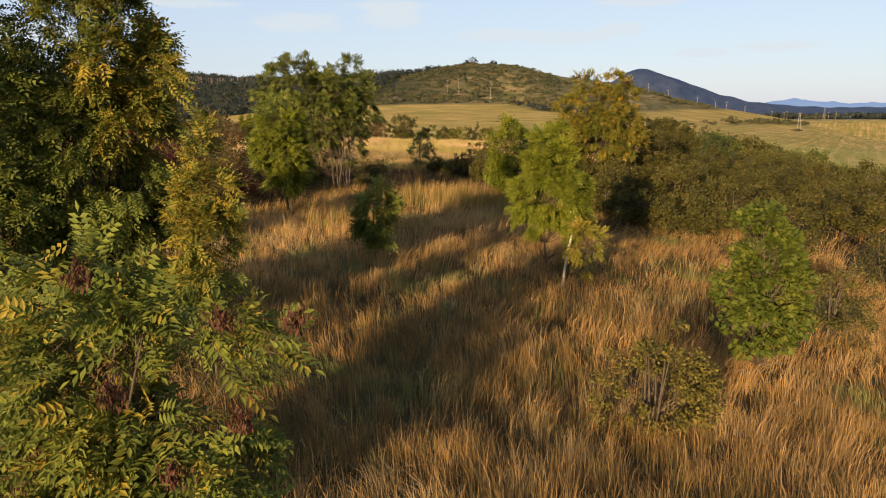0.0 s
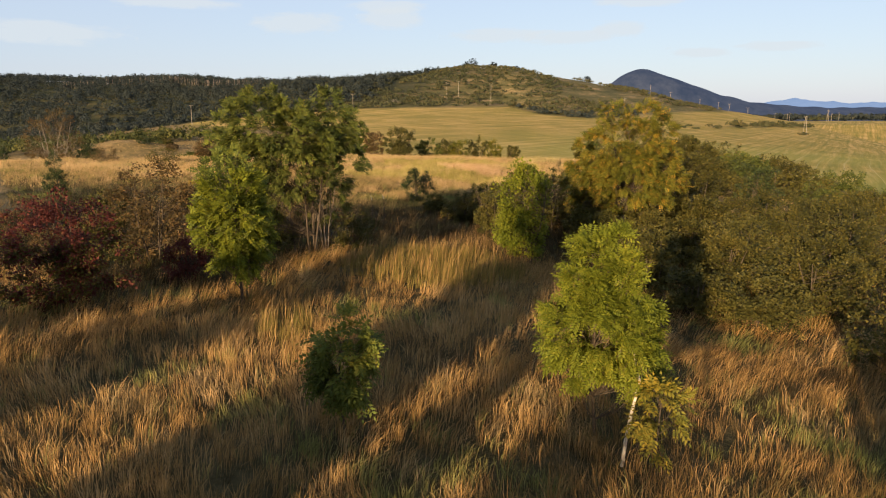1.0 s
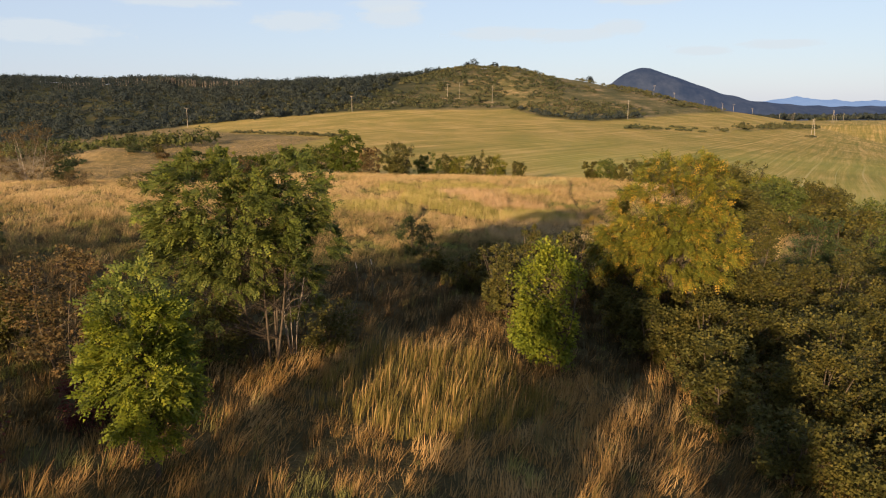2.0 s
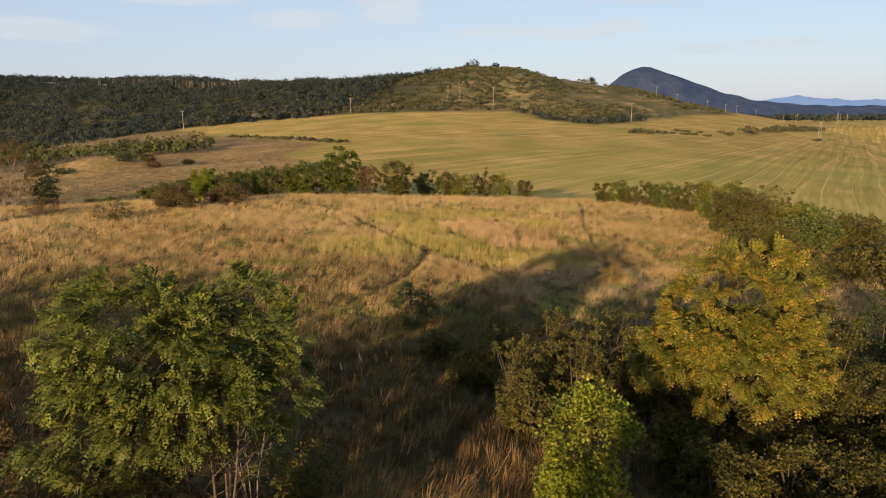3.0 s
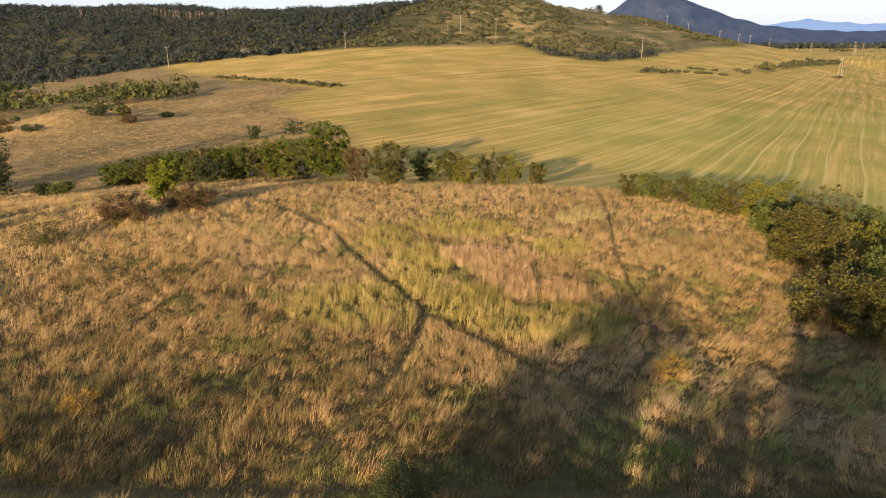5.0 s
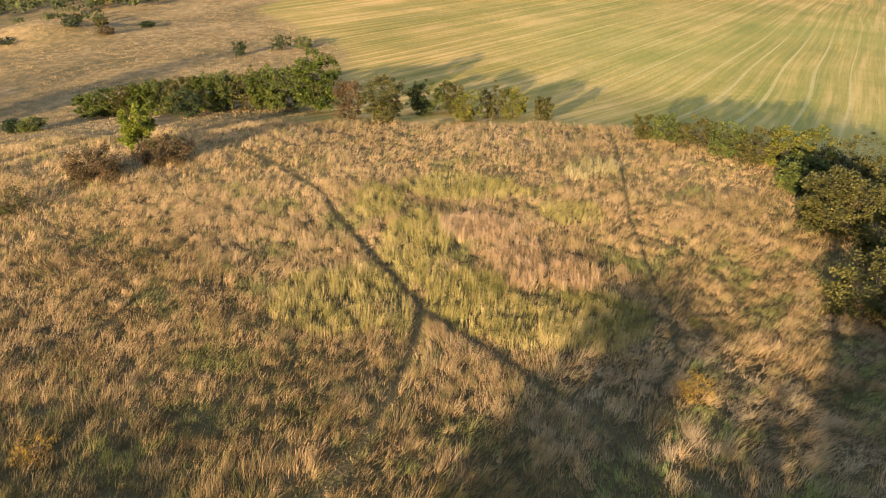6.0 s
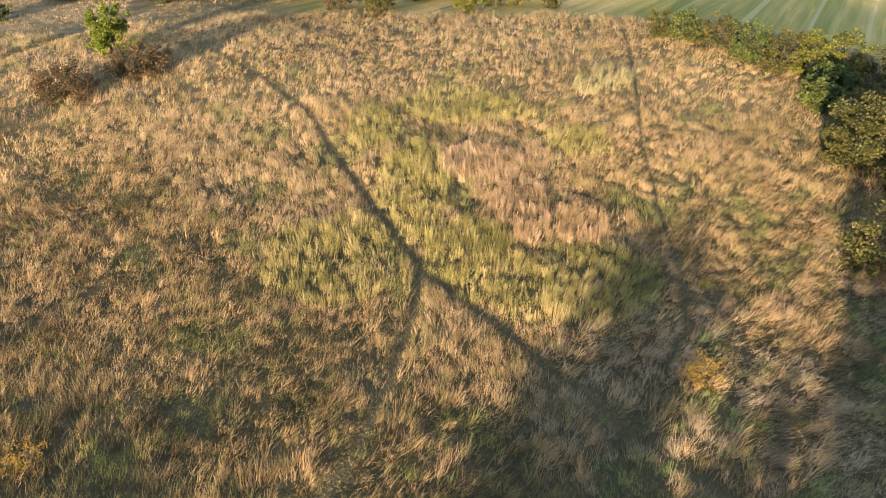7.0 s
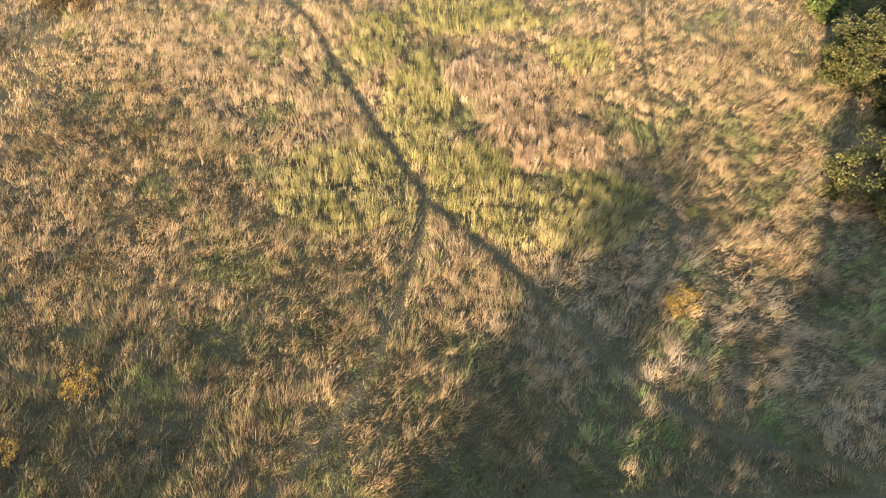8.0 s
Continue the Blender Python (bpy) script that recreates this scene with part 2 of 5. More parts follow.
def ground_material():
    m, t, b, out = mat("soil_and_stubble")
    p = place_of(t)
    big, mid, fine = noise_of(t, p, 0.05, 4), noise_of(t, p, 0.5, 4), noise_of(t, p, 6.0, 4)
    meadow = ramp(t, math_node(t, "ADD", math_node(t, "MULTIPLY", big, 0.35), math_node(t, "ADD", math_node(t, "MULTIPLY", mid, 0.4), math_node(t, "MULTIPLY", fine, 0.25))),
                  [(0.38, (0.075, 0.066, 0.026)), (0.5, (0.155, 0.110, 0.046)), (0.62, (0.27, 0.188, 0.088))])
    # dark thatch under the blades, with the shade between tufts painted in
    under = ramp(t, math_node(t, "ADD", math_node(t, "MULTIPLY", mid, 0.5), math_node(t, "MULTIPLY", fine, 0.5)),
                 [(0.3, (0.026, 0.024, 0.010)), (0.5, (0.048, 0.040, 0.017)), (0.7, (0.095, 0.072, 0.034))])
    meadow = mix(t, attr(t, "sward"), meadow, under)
    # mown field: streaks along the mowing direction, with paler wheel lines
    sep = t.nodes.new("ShaderNodeSeparateXYZ")
    t.links.new(p, sep.inputs[0])
    # the rows fan out: they swing round towards the east in the western part of the field
    rough_row = math_node(t, "SUBTRACT", sep.outputs[0], math_node(t, "MULTIPLY", sep.outputs[1], 0.6))
    swing = math_node(t, "ADD", 0.58, math_node(t, "MULTIPLY", math_node(t, "MINIMUM", math_node(t, "MAXIMUM", math_node(t, "SUBTRACT", -40.0, rough_row), 0.0), 110.0), 0.0055))
    across = math_node(t, "SUBTRACT", sep.outputs[0], math_node(t, "MULTIPLY", math_node(t, "SUBTRACT", sep.outputs[1], 160.0), swing))
    across = math_node(t, "ADD", across, math_node(t, "MULTIPLY", noise_of(t, p, 0.012, 1), 6.0))
    comb = t.nodes.new("ShaderNodeCombineXYZ")
    t.links.new(across, comb.inputs[0])
    t.links.new(math_node(t, "MULTIPLY", sep.outputs[1], 0.03), comb.inputs[1])
    streak = noise_of(t, comb.outputs[0], 0.34, 6, 0.8)
    thin = noise_of(t, comb.outputs[0], 0.9, 3, 0.6)
    fcol = ramp(t, math_node(t, "ADD", math_node(t, "MULTIPLY", streak, 0.7), math_node(t, "MULTIPLY", big, 0.3)),
                [(0.39, (0.132, 0.124, 0.025)), (0.5, (0.25, 0.184, 0.046)), (0.60, (0.44, 0.285, 0.10))])
    fcol = mix(t, math_node(t, "MULTIPLY", math_node(t, "GREATER_THAN", thin, 0.56), 0.22), fcol, (0.40, 0.29, 0.12))
    wave = math_node(t, "PINGPONG", math_node(t, "ADD", across, 400.0), 3.4)
    line = math_node(t, "LESS_THAN", wave, math_node(t, "MULTIPLY", math_node(t, "SUBTRACT", noise_of(t, comb.outputs[0], 0.22, 3), 0.36), 1.5))
    fcol = mix(t, math_node(t, "MULTIPLY", math_node(t, "MULTIPLY", attr(t, "tram"), line), 0.5), fcol, (0.50, 0.38, 0.19))
    fcol = mix(t, math_node(t, "MULTIPLY", attr(t, "fresh"), 0.5), fcol, (0.25, 0.255, 0.055))
    # terraces run level round the hill
    level = node(t, "ShaderNodeMapping")
    level.inputs["Scale"].default_value = (0.10, 0.10, 1.6)
    t.links.new(p, level.inputs["Vector"])
    terrace = noise_of(t, level.outputs[0], 0.28, 4, 0.6)
    hill = ramp(t, math_node(t, "ADD", math_node(t, "MULTIPLY", mid, 0.3), math_node(t, "ADD", math_node(t, "MULTIPLY", terrace, 0.45), math_node(t, "MULTIPLY", big, 0.25))),
                [(0.38, (0.052, 0.052, 0.020)), (0.49, (0.095, 0.084, 0.034)), (0.56, (0.17, 0.125, 0.058)), (0.63, (0.30, 0.205, 0.11))])
    # floor colour darkened under the trees in place of a closed, dark canopy
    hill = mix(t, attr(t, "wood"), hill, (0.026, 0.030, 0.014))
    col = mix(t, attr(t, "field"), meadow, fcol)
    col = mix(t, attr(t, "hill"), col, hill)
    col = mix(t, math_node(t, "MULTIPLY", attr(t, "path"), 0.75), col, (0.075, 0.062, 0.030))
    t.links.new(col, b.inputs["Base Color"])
    b.inputs["Specular IOR Level"].default_value = 0.05
    bump = node(t, "ShaderNodeBump", Strength=0.8, Distance=0.25)
    t.links.new(math_node(t, "ADD", mid, math_node(t, "MULTIPLY", fine, 0.5)), bump.inputs["Height"])
    t.links.new(bump.outputs[0], b.inputs["Normal"])
    return m


xs = axis([(-2600, -1000, 160), (-1000, -400, 30), (-400, -120, 8), (-120, -48, 2), (-48, -34, 1.5), (-34, 30, 0.9), (30, 44, 1.5), (44, 120, 2), (120, 400, 8), (400, 1000, 30), (1000, 2600, 160)])
ys = axis([(-60, -4, 4), (-4, 54, 1.0), (54, 126, 0.9), (126, 180, 1.5), (180, 460, 5), (460, 800, 10), (800, 4800, 160)])
ground, gx, gy = sheet("ground", xs, ys, land, ground_material())
tagged(ground, "rolling dry meadow, mown field and scrubby hills", "ground", kind="structure")
rim = rim_at(gx)
WEST_Y = (120, 176, 200, 227, 263, 294, 320, 345, 416, 470)
WEST_X = (-18, -18, -23, -38, -54, -46, -70, -95, -145, -160)
field_mask = smooth(5, 8, gy - rim) * smooth(-4, 4, gx - np.interp(gy, WEST_Y, WEST_X) + 3 * waver(gx, gy, 0.12))
hill_mask = smooth(-5, 7, gy - foot_at(gx) + 5 * waver(gx, gy, 0.06)) * (1 - smooth(225, 290, gx))
add_attr(ground, "field", field_mask)
add_attr(ground, "hill", hill_mask)
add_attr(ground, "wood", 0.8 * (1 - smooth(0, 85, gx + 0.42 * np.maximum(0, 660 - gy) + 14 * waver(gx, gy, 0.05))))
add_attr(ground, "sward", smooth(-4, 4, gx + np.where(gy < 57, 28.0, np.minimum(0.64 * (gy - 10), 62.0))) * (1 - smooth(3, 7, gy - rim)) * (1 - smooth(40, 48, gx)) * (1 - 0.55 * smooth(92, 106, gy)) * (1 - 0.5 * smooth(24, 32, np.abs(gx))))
add_attr(ground, "path", 1 - smooth(0.25, 0.75, path_near(gx, gy)))
add_attr(ground, "fresh", (1 - smooth(200, 330, gy)) * smooth(-10, 50, gx) * (0.65 + 0.35 * waver(gx, gy, 0.05)))
add_attr(ground, "tram", smooth(14, 40, gx) * (1 - smooth(190, 260, gy)))


# ---- builders ----
def thing(name, x, y, label, category, group="", z=None):
    ob = new(name)
    ob.location = (x, y, height(x, y) if z is None else z)
    return tagged(ob, label, category, group)


def mesh_part(name, verts, faces, material, parent, label="", kind=""):
    me = bpy.data.meshes.new(name)
    me.from_pydata(verts, [], faces)
    me.materials.append(material)
    ob = new(name, me)
    ob.parent = parent
    if label:
        ob["label"] = label
    if kind:
        ob["kind"] = kind
    return ob


class Tubes:
    """Tapered, bent tubes gathered into one mesh."""
    def __init__(self):
        self.v, self.f = [], []

    def add(self, points, radii, sides=6):
        start = len(self.v)
        pts = [Vector(p) for p in points]
        for i, (p, r) in enumerate(zip(pts, radii)):
            d = (pts[min(i + 1, len(pts) - 1)] - pts[max(i - 1, 0)]).normalized()
            a = d.cross(Vector((0.31, 0.95, 0.1))).normalized()
            b = d.cross(a)
            for k in range(sides):
                w = 2 * math.pi * k / sides
                self.v.append(p + (a * math.cos(w) + b * math.sin(w)) * r)
        for i in range(len(pts) - 1):
            for k in range(sides):
                q = start + i * sides
                self.f.append((q + k, q + (k + 1) % sides, q + sides + (k + 1) % sides, q + sides + k))
        if sides > 3:
            self.f.append(tuple(range(start, start + sides))[::-1])
            self.f.append(tuple(range(len(self.v) - sides, len(self.v))))


def unit(v):
    return v / np.maximum(np.linalg.norm(v, axis=1, keepdims=True), 1e-9)


def leaf_quads(pos, along, side, length, width, fold=0.15):
    """Four-cornered leaves: base, two flanks, tip."""
    n = len(pos)
    up = unit(np.cross(along, side))
    mid = pos + along * (length * 0.45)[:, None]
    v = np.stack([pos, mid + side * (width * 0.5)[:, None] + up * (fold * width)[:, None], pos + along * length[:, None],
                  mid - side * (width * 0.5)[:, None] + up * (fold * width)[:, None]], 1).reshape(-1, 3)
    f = (np.arange(n) * 4)[:, None] + np.arange(4)[None, :]
    return v, f


def leaf_tris(pos, along, side, length, width):
    """Three-cornered leaves for plants far off."""
    n = len(pos)
    low = pos + along * (length * 0.2)[:, None]
    v = np.stack([low + side * (width * 0.62)[:, None], pos + along * length[:, None], low - side * (width * 0.62)[:, None]], 1).reshape(-1, 3)
    return v, (np.arange(n) * 3)[:, None] + np.arange(3)[None, :]


def spray(rng, pos, out, size, droop=0.3, leaflets=0, slim=0.45, plain=False):
    """Simple leaves at pos, or feathered ones with pairs of leaflets."""
    n = len(pos)
    d = unit(out + rng.normal(0, 0.55, (n, 3)) - np.array([0, 0, droop]))
    s = unit(np.cross(d, rng.normal(0, 0.5, (n, 3)) + np.array([0, 0, 1.0])))
    ln = size * rng.uniform(0.7, 1.3, n)
    if plain and not leaflets:
        return leaf_tris(pos, d, s, ln, ln * slim * 1.4)
    if not leaflets:
        return leaf_quads(pos, d, s, ln, ln * slim * 1.4)
    vs, fs, base = [], [], 0
    pairs = leaflets // 2
    for k in range(pairs + 1):
        u = (k + 1) / (pairs + 1)
        stem = pos + d * (ln * u)[:, None] - np.array([0, 0, 1.0]) * (droop * 0.5 * ln * u * u)[:, None]
        for sg in ((1, -1) if k < pairs else (0,)):
            a = unit(d * (0.55 if sg else 1.0) + s * sg - np.array([0, 0, 0.25]))
            b = unit(np.cross(a, np.cross(d, s)))
            l = ln * 0.42 * (1.0 - 0.35 * abs(u - 0.6))
            v, f = (leaf_tris if plain else leaf_quads)(stem, a, b, l, l * slim)
            vs.append(v), fs.append(f + base)
            base += len(v)
    return np.concatenate(vs), np.concatenate(fs)


def tree(name, x, y, tall, lobes, leaf_mat, bark_mat, label, category="tree", leaves=3000, size=0.12, leaflets=0, clump=0.5, clumps=60,
         trunks=1, girth=0.08, seed=1, droop=0.3, clear=0.2, extra=None, group="", bare=0, slim=0.45, lean=0.1, z=None, plain=False):
    """A tree or shrub. lobes: (dx, dy, dz, rx, ry, rz) as shares of the height tall."""
    rng = np.random.default_rng(seed)
    top = thing(name, x, y, label, category, group, z)
    # clump centres inside the lobes, mostly towards the outside
    L = np.array(lobes, float) * tall
    share = L[:, 3] * L[:, 4] * L[:, 5]
    pick = rng.choice(len(L), clumps, p=share / share.sum())
    dirs = unit(rng.normal(0, 1, (clumps, 3)))
    rad = rng.uniform(0.35, 1.0, clumps) ** 0.55
    cen = L[pick, :3] + dirs * rad[:, None] * L[pick, 3:]
    cen[:, 2] = np.maximum(cen[:, 2], clear * tall * rng.uniform(0.7, 1.3, clumps))
    axis_pt = L[:, :3].mean(0)
    wood, twigs = Tubes(), Tubes()
    stems = []
    for k in range(trunks):
        off = np.array([0, 0, 0.0]) if trunks == 1 else np.array([rng.normal(0, 0.05), rng.normal(0, 0.05), 0]) * tall
        tip = np.array([off[0] * 3 + rng.normal(0, lean) * tall * 0.3 + axis_pt[0], off[1] * 3 + rng.normal(0, lean) * tall * 0.3 + axis_pt[1], tall * rng.uniform(0.70, 0.80)])
        bend = rng.normal(0, 0.03 * tall, 3)
        pts = [off + (tip - off) * u + bend * math.sin(u * 3.1) for u in np.linspace(0, 1, 8)]
        pts[0] = pts[0] - np.array([0, 0, 0.25])
        wood.add(pts, [girth * (1.15 - u) * (1.25 if i == 0 else 1) + 0.008 for i, u in enumerate(np.linspace(0, 1, 8))], 8)
        stems.append(np.array(pts))
        cen[k] = pts[-1] + np.array([0, 0, 0.2 * clump])
    for i, c in enumerate(cen):
        if category == "shrub" and i % 2:
            continue
        st = stems[rng.integers(len(stems))]
        lo = max(c[2] - 0.55 * np.hypot(c[0], c[1]) - 0.1 * tall, 0.08 * tall)
        j = np.argmin(np.abs(st[:, 2] - lo))
        a = st[j]
        m1 = a + (c - a) * 0.45 + np.array([0, 0, -0.03 * tall]) + rng.normal(0, 0.02 * tall, 3)
        r0 = girth * 0.32 * (1.1 - j / 8)
        (wood if r0 > 0.02 else twigs).add([a, m1, c], [r0 + 0.004, r0 * 0.6 + 0.004, 0.004], 3)
        for q in range(0 if category == "shrub" else 1):
            e = c + rng.normal(0, clump * 0.55, 3)
            twigs.add([m1 + (c - m1) * rng.uniform(0.3, 0.9), e], [0.007, 0.003], 3)
    for q in range(bare):
        st = stems[rng.integers(len(stems))]
        a = st[rng.integers(1, 4)]
        e = a + np.array([rng.normal(0, 0.22), rng.normal(0, 0.22), rng.uniform(0.15, 0.45)]) * tall
        twigs.add([a, (a + e) / 2 + rng.normal(0, 0.03 * tall, 3), e], [0.02, 0.012, 0.004], 4)
    mesh_part("trunk", wood.v, wood.f, bark_mat, top)
    if twigs.v:
        mesh_part("branch", twigs.v, twigs.f, bark_mat, top, kind="stuff")
    # leaves around the clumps
    def foliage(sel, count, material, pname, plabel=""):
        which = sel[rng.integers(len(sel), size=count)]
        fl = rng.normal(0, 1, (count, 3)) * np.array([1, 1, 0.75])
        fl = unit(fl) * (rng.uniform(0, 1, count) ** 0.5)[:, None] * clump * rng.uniform(0.5, 1.15, clumps)[which][:, None] * (0.7 if leaflets else 1.0)
        pos = cen[which] + fl
        pos[:, 2] = np.maximum(pos[:, 2], 0.03)
        outward = unit(fl + 0.6 * (cen[which] - axis_pt) * np.array([1, 1, 0.4]))
        v, f = spray(rng, pos, outward, size, droop, leaflets, slim, plain)
        return mesh_part(pname, v, f, material, top, plabel)
    ids = np.arange(clumps)
    if extra:
        share2, mat2, lab2, keep = extra
        sel2 = ids[[bool(keep(c / tall)) for c in cen]]
        if len(sel2):
            foliage(sel2, int(leaves * share2), mat2, "crown", lab2)
            leaves = int(leaves * (1 - share2))
    foliage(ids, leaves, leaf_mat, "crown")
    return top


# ---- trees of the near meadow ----
tree("ash_tree", -6.95, 14.2, 9.8, [(-.01, 0, .24, .15, .15, .22), (0, 0, .46, .145, .145, .22), (0, .01, .66, .14, .14, .20), (-.01, .02, .84, .085, .085, .14), (.10, -.02, .60, .07, .07, .09)], M_ASH, M_TWIG,
     "tall ash tree with feathered green and yellowing leaves", leaves=9000, size=0.29, leaflets=9, clump=0.46, clumps=290, girth=0.07, seed=11, clear=0.03, lean=0.1, slim=0.38,
     extra=(0.14, M_ASH_YELLOW, "yellowing leaves", lambda c: c[0] > 0.05 and c[2] > 0.45))
tree("ash_tree", -8.7, 12.5, 9.6, [(0, 0, .30, .15, .15, .26), (0, 0, .56, .15, .15, .24), (0, .01, .80, .10, .10, .18)], M_ASH, M_TWIG,
     "tall dark green ash tree with feathered leaves", leaves=5200, size=0.31, leaflets=9, clump=0.48, clumps=150, girth=0.08, seed=17, clear=0.05, slim=0.38, plain=True)
# its lighter leaf share stands partly for sunlight on the upper crown
tree("ash_tree", -4.0, 7.7, 4.6, [(0, 0, .55, .21, .21, .34), (-.06, 0, .30, .30, .26, .22), (.25, -.08, .34, .18, .15, .11), (.12, -.06, .16, .26, .22, .12), (.36, -.05, .62, .14, .11, .06), (.20, -.05, .54, .14, .12, .09)], M_ASH, M_TWIG,
     "low spreading ash with large feathered leaves and dry brown seed bunches", leaves=2150, size=0.34, leaflets=9, clump=0.42, clumps=120, trunks=3, girth=0.016, seed=12, clear=0.03, slim=0.4,
     extra=(0.13, M_ASH_YELLOW, "paler yellow-green leaves, partly painted sunlight", lambda c: c[2] > 0.3))
tree("ash_tree", -4.5, 13.2, 5.9, [(.02, 0, .72, .07, .07, .24), (0, 0, .52, .10, .10, .20), (-.02, 0, .3, .13, .13, .2)], M_ASH, M_TWIG,
     "slim young ash turning yellow at its top", leaves=1500, size=0.27, leaflets=9, clump=0.32, clumps=90, girth=0.03, seed=13, clear=0.1, slim=0.38,
     extra=(0.55, M_ASH_YELLOW, "yellow upper leaves", lambda c: c[2] > 0.4))
# next two stand out of view, added to cast shadow bands across the meadow
tree("ash_tree", -18.6, 19.5, 6.0, [(0, 0, .5, .36, .36, .42)], M_ASH, M_BARK,
     "unseen green ash tree at the meadow edge, for its shadow", leaves=4500, size=0.24, clump=0.5, clumps=100, girth=0.07, seed=15, clear=0.06)
tree("ash_tree", -15.4, 14.2, 6.2, [(0, 0, .5, .30, .30, .42)], M_ASH, M_BARK,
     "unseen green ash tree at the meadow edge, for its shadow", leaves=6500, size=0.22, clump=0.5, clumps=110, girth=0.07, seed=14, clear=0.06)
seeds = thing("seed_bunch", -1.55, 7.1, "dry brown hanging ash seed bunch", "seeds", "seed bunches", 2.55)
sv, sf = spray(np.random.default_rng(2), np.random.default_rng(3).normal(0, 0.065, (130, 3)), np.tile((0.0, 0.0, -1.0), (130, 1)), 0.08, 0.8, 0, 0.25)
mesh_part("keys", sv, sf, M_SEED, seeds, kind="stuff")
for x, y, z in ((-2.3, 7.0, 2.6), (-2.0, 6.5, 1.7), (-3.1, 6.2, 2.1), (-3.4, 6.4, 3.2), (-2.5, 6.0, 1.4), (-4.2, 5.9, 2.9)):
    copy_thing(seeds, pose(x, y, z, 0, 0, 60 * x))
young = tree("young_ash_tree", 3.6, 23.7, 5.5, [(0, 0, .72, .15, .15, .22), (0, 0, .52, .24, .23, .18), (-.08, 0, .38, .14, .14, .09), (.13, -.05, .36, .12, .12, .10)], M_LIME, M_TWIG,
     "young lime-green ash sapling with a leaning pale second stem", leaves=5600, size=0.25, leaflets=9, clump=0.34, clumps=170, girth=0.03, seed=21, clear=0.27, slim=0.36)
stem = Tubes()
stem.add([(0.36, -1.0, -0.2), (0.42, -1.0, 0.5), (0.52, -1.0, 1.2), (0.68, -0.95, 1.9), (0.5, -0.6, 2.9)], [0.045, 0.042, 0.036, 0.028, 0.012], 8)
mesh_part("trunk", stem.v, stem.f, M_PALE, young, "leaning whitish second stem")
tree("young_ash_tree", 4.5, 22.2, 2.6, [(.02, 0, .55, .22, .2, .3)], M_ASH_YELLOW, M_TWIG,
     "spindly sapling with orange-yellow leaves", leaves=170, size=0.3, leaflets=9, clump=0.3, clumps=14, girth=0.018, seed=41, clear=0.3)
tree("maple_sapling", 7.3, 15.6, 4.6, [(-.03, 0, .74, .16, .16, .22), (0, 0, .50, .21, .21, .24), (.02, 0, .32, .20, .20, .16)], M_LEAFGREEN, M_TWIG,
     "upright young maple with broad green leaves in tall grass", leaves=5200, size=0.15, clump=0.3, clumps=110, girth=0.025, seed=22, clear=0.07, slim=0.6)
tree("thorn_bush", 3.75, 11.9, 2.3, [(.1, 0, .40, .40, .34, .34), (.42, .1, .5, .14, .14, .30), (-.38, -.1, .35, .20, .18, .25), (-.2, .1, .75, .10, .10, .22), (.15, 0, .85, .10, .10, .14)], M_OLIVEGOLD, M_TWIG,
     "low straggly olive-gold thorn bush in dry grass", "shrub", leaves=5200, size=0.07, clump=0.24, clumps=80, trunks=7, girth=0.014, seed=23, clear=0.08, slim=0.6)
tree("young_ash_tree", -2.15, 23.0, 3.2, [(0, 0, .6, .20, .20, .32)], M_ASH, M_TWIG,
     "small dark green ash sapling in tall grass", leaves=560, size=0.32, leaflets=9, clump=0.3, clumps=36, girth=0.03, seed=24, clear=0.3)
tree("young_ash_tree", -7.35, 33.3, 6.0, [(-.05, 0, .72, .20, .20, .22), (-.03, 0, .52, .23, .21, .18), (.01, -.02, .34, .15, .15, .12), (.01, -.02, .22, .08, .08, .08)], M_ASH, M_TWIG,
     "young ash tree with light green foliage", leaves=4600, size=0.28, leaflets=7, clump=0.44, clumps=140, girth=0.045, seed=25, clear=0.17, slim=0.58, plain=True,
     extra=(0.75, M_LIME, "lighter yellow-green leaves", lambda c: c[2] < 0.8))
tree("ash_tree", -6.7, 41.4, 8.9, [(-.20, .0, .68, .28, .26, .24), (.08, 0, .70, .24, .24, .20), (-.32, .0, .40, .22, .22, .22), (-.10, .06, .42, .22, .18, .20), (.20, .02, .52, .13, .13, .16), (-.24, -.02, .26, .22, .18, .18), (.04, .10, .32, .24, .12, .20), (-.06, -.02, .56, .30, .24, .22)], M_OLIVE, M_TWIG,
     "spreading many-stemmed ash tree with dense green leaves", leaves=11500, size=0.27, leaflets=7, clump=0.58, clumps=290, trunks=5, girth=0.032, seed=26, clear=0.16, slim=0.62, plain=True,
     extra=(0.22, M_ASH, "yellowing upper leaves", lambda c: c[2] > 0.5))
bare = thing("dead_shrub", -5.8, 42.6, "leafless many-stemmed shrub with pale grey stems", "shrub")
brng = random.Random(3)
for k in range(11):
    a_, h_ = brng.uniform(0, 6.28), brng.uniform(2.6, 4.6)
    ox, oy = math.cos(a_) * h_ * brng.uniform(0.08, 0.42), math.sin(a_) * h_ * brng.uniform(0.05, 0.3)
    t_ = Tubes()
    t_.add([(0.1 * math.cos(a_), 0.1 * math.sin(a_), -0.2), (ox * 0.3, oy * 0.3, h_ * 0.4), (ox * 0.7, oy * 0.7, h_ * 0.75), (ox, oy, h_)], [0.016, 0.012, 0.008, 0.003], 5)
    for q in range(5):
        u_ = brng.uniform(0.4, 0.9)
        p_ = Vector((ox * u_, oy * u_, h_ * u_))
        t_.add([p_, p_ + Vector((brng.uniform(-.4, .4), brng.uniform(-.4, .4), brng.uniform(.3, .8)))], [0.012, 0.004], 3)
    mesh_part("stem", t_.v, t_.f, M_GREYSTEM, bare)
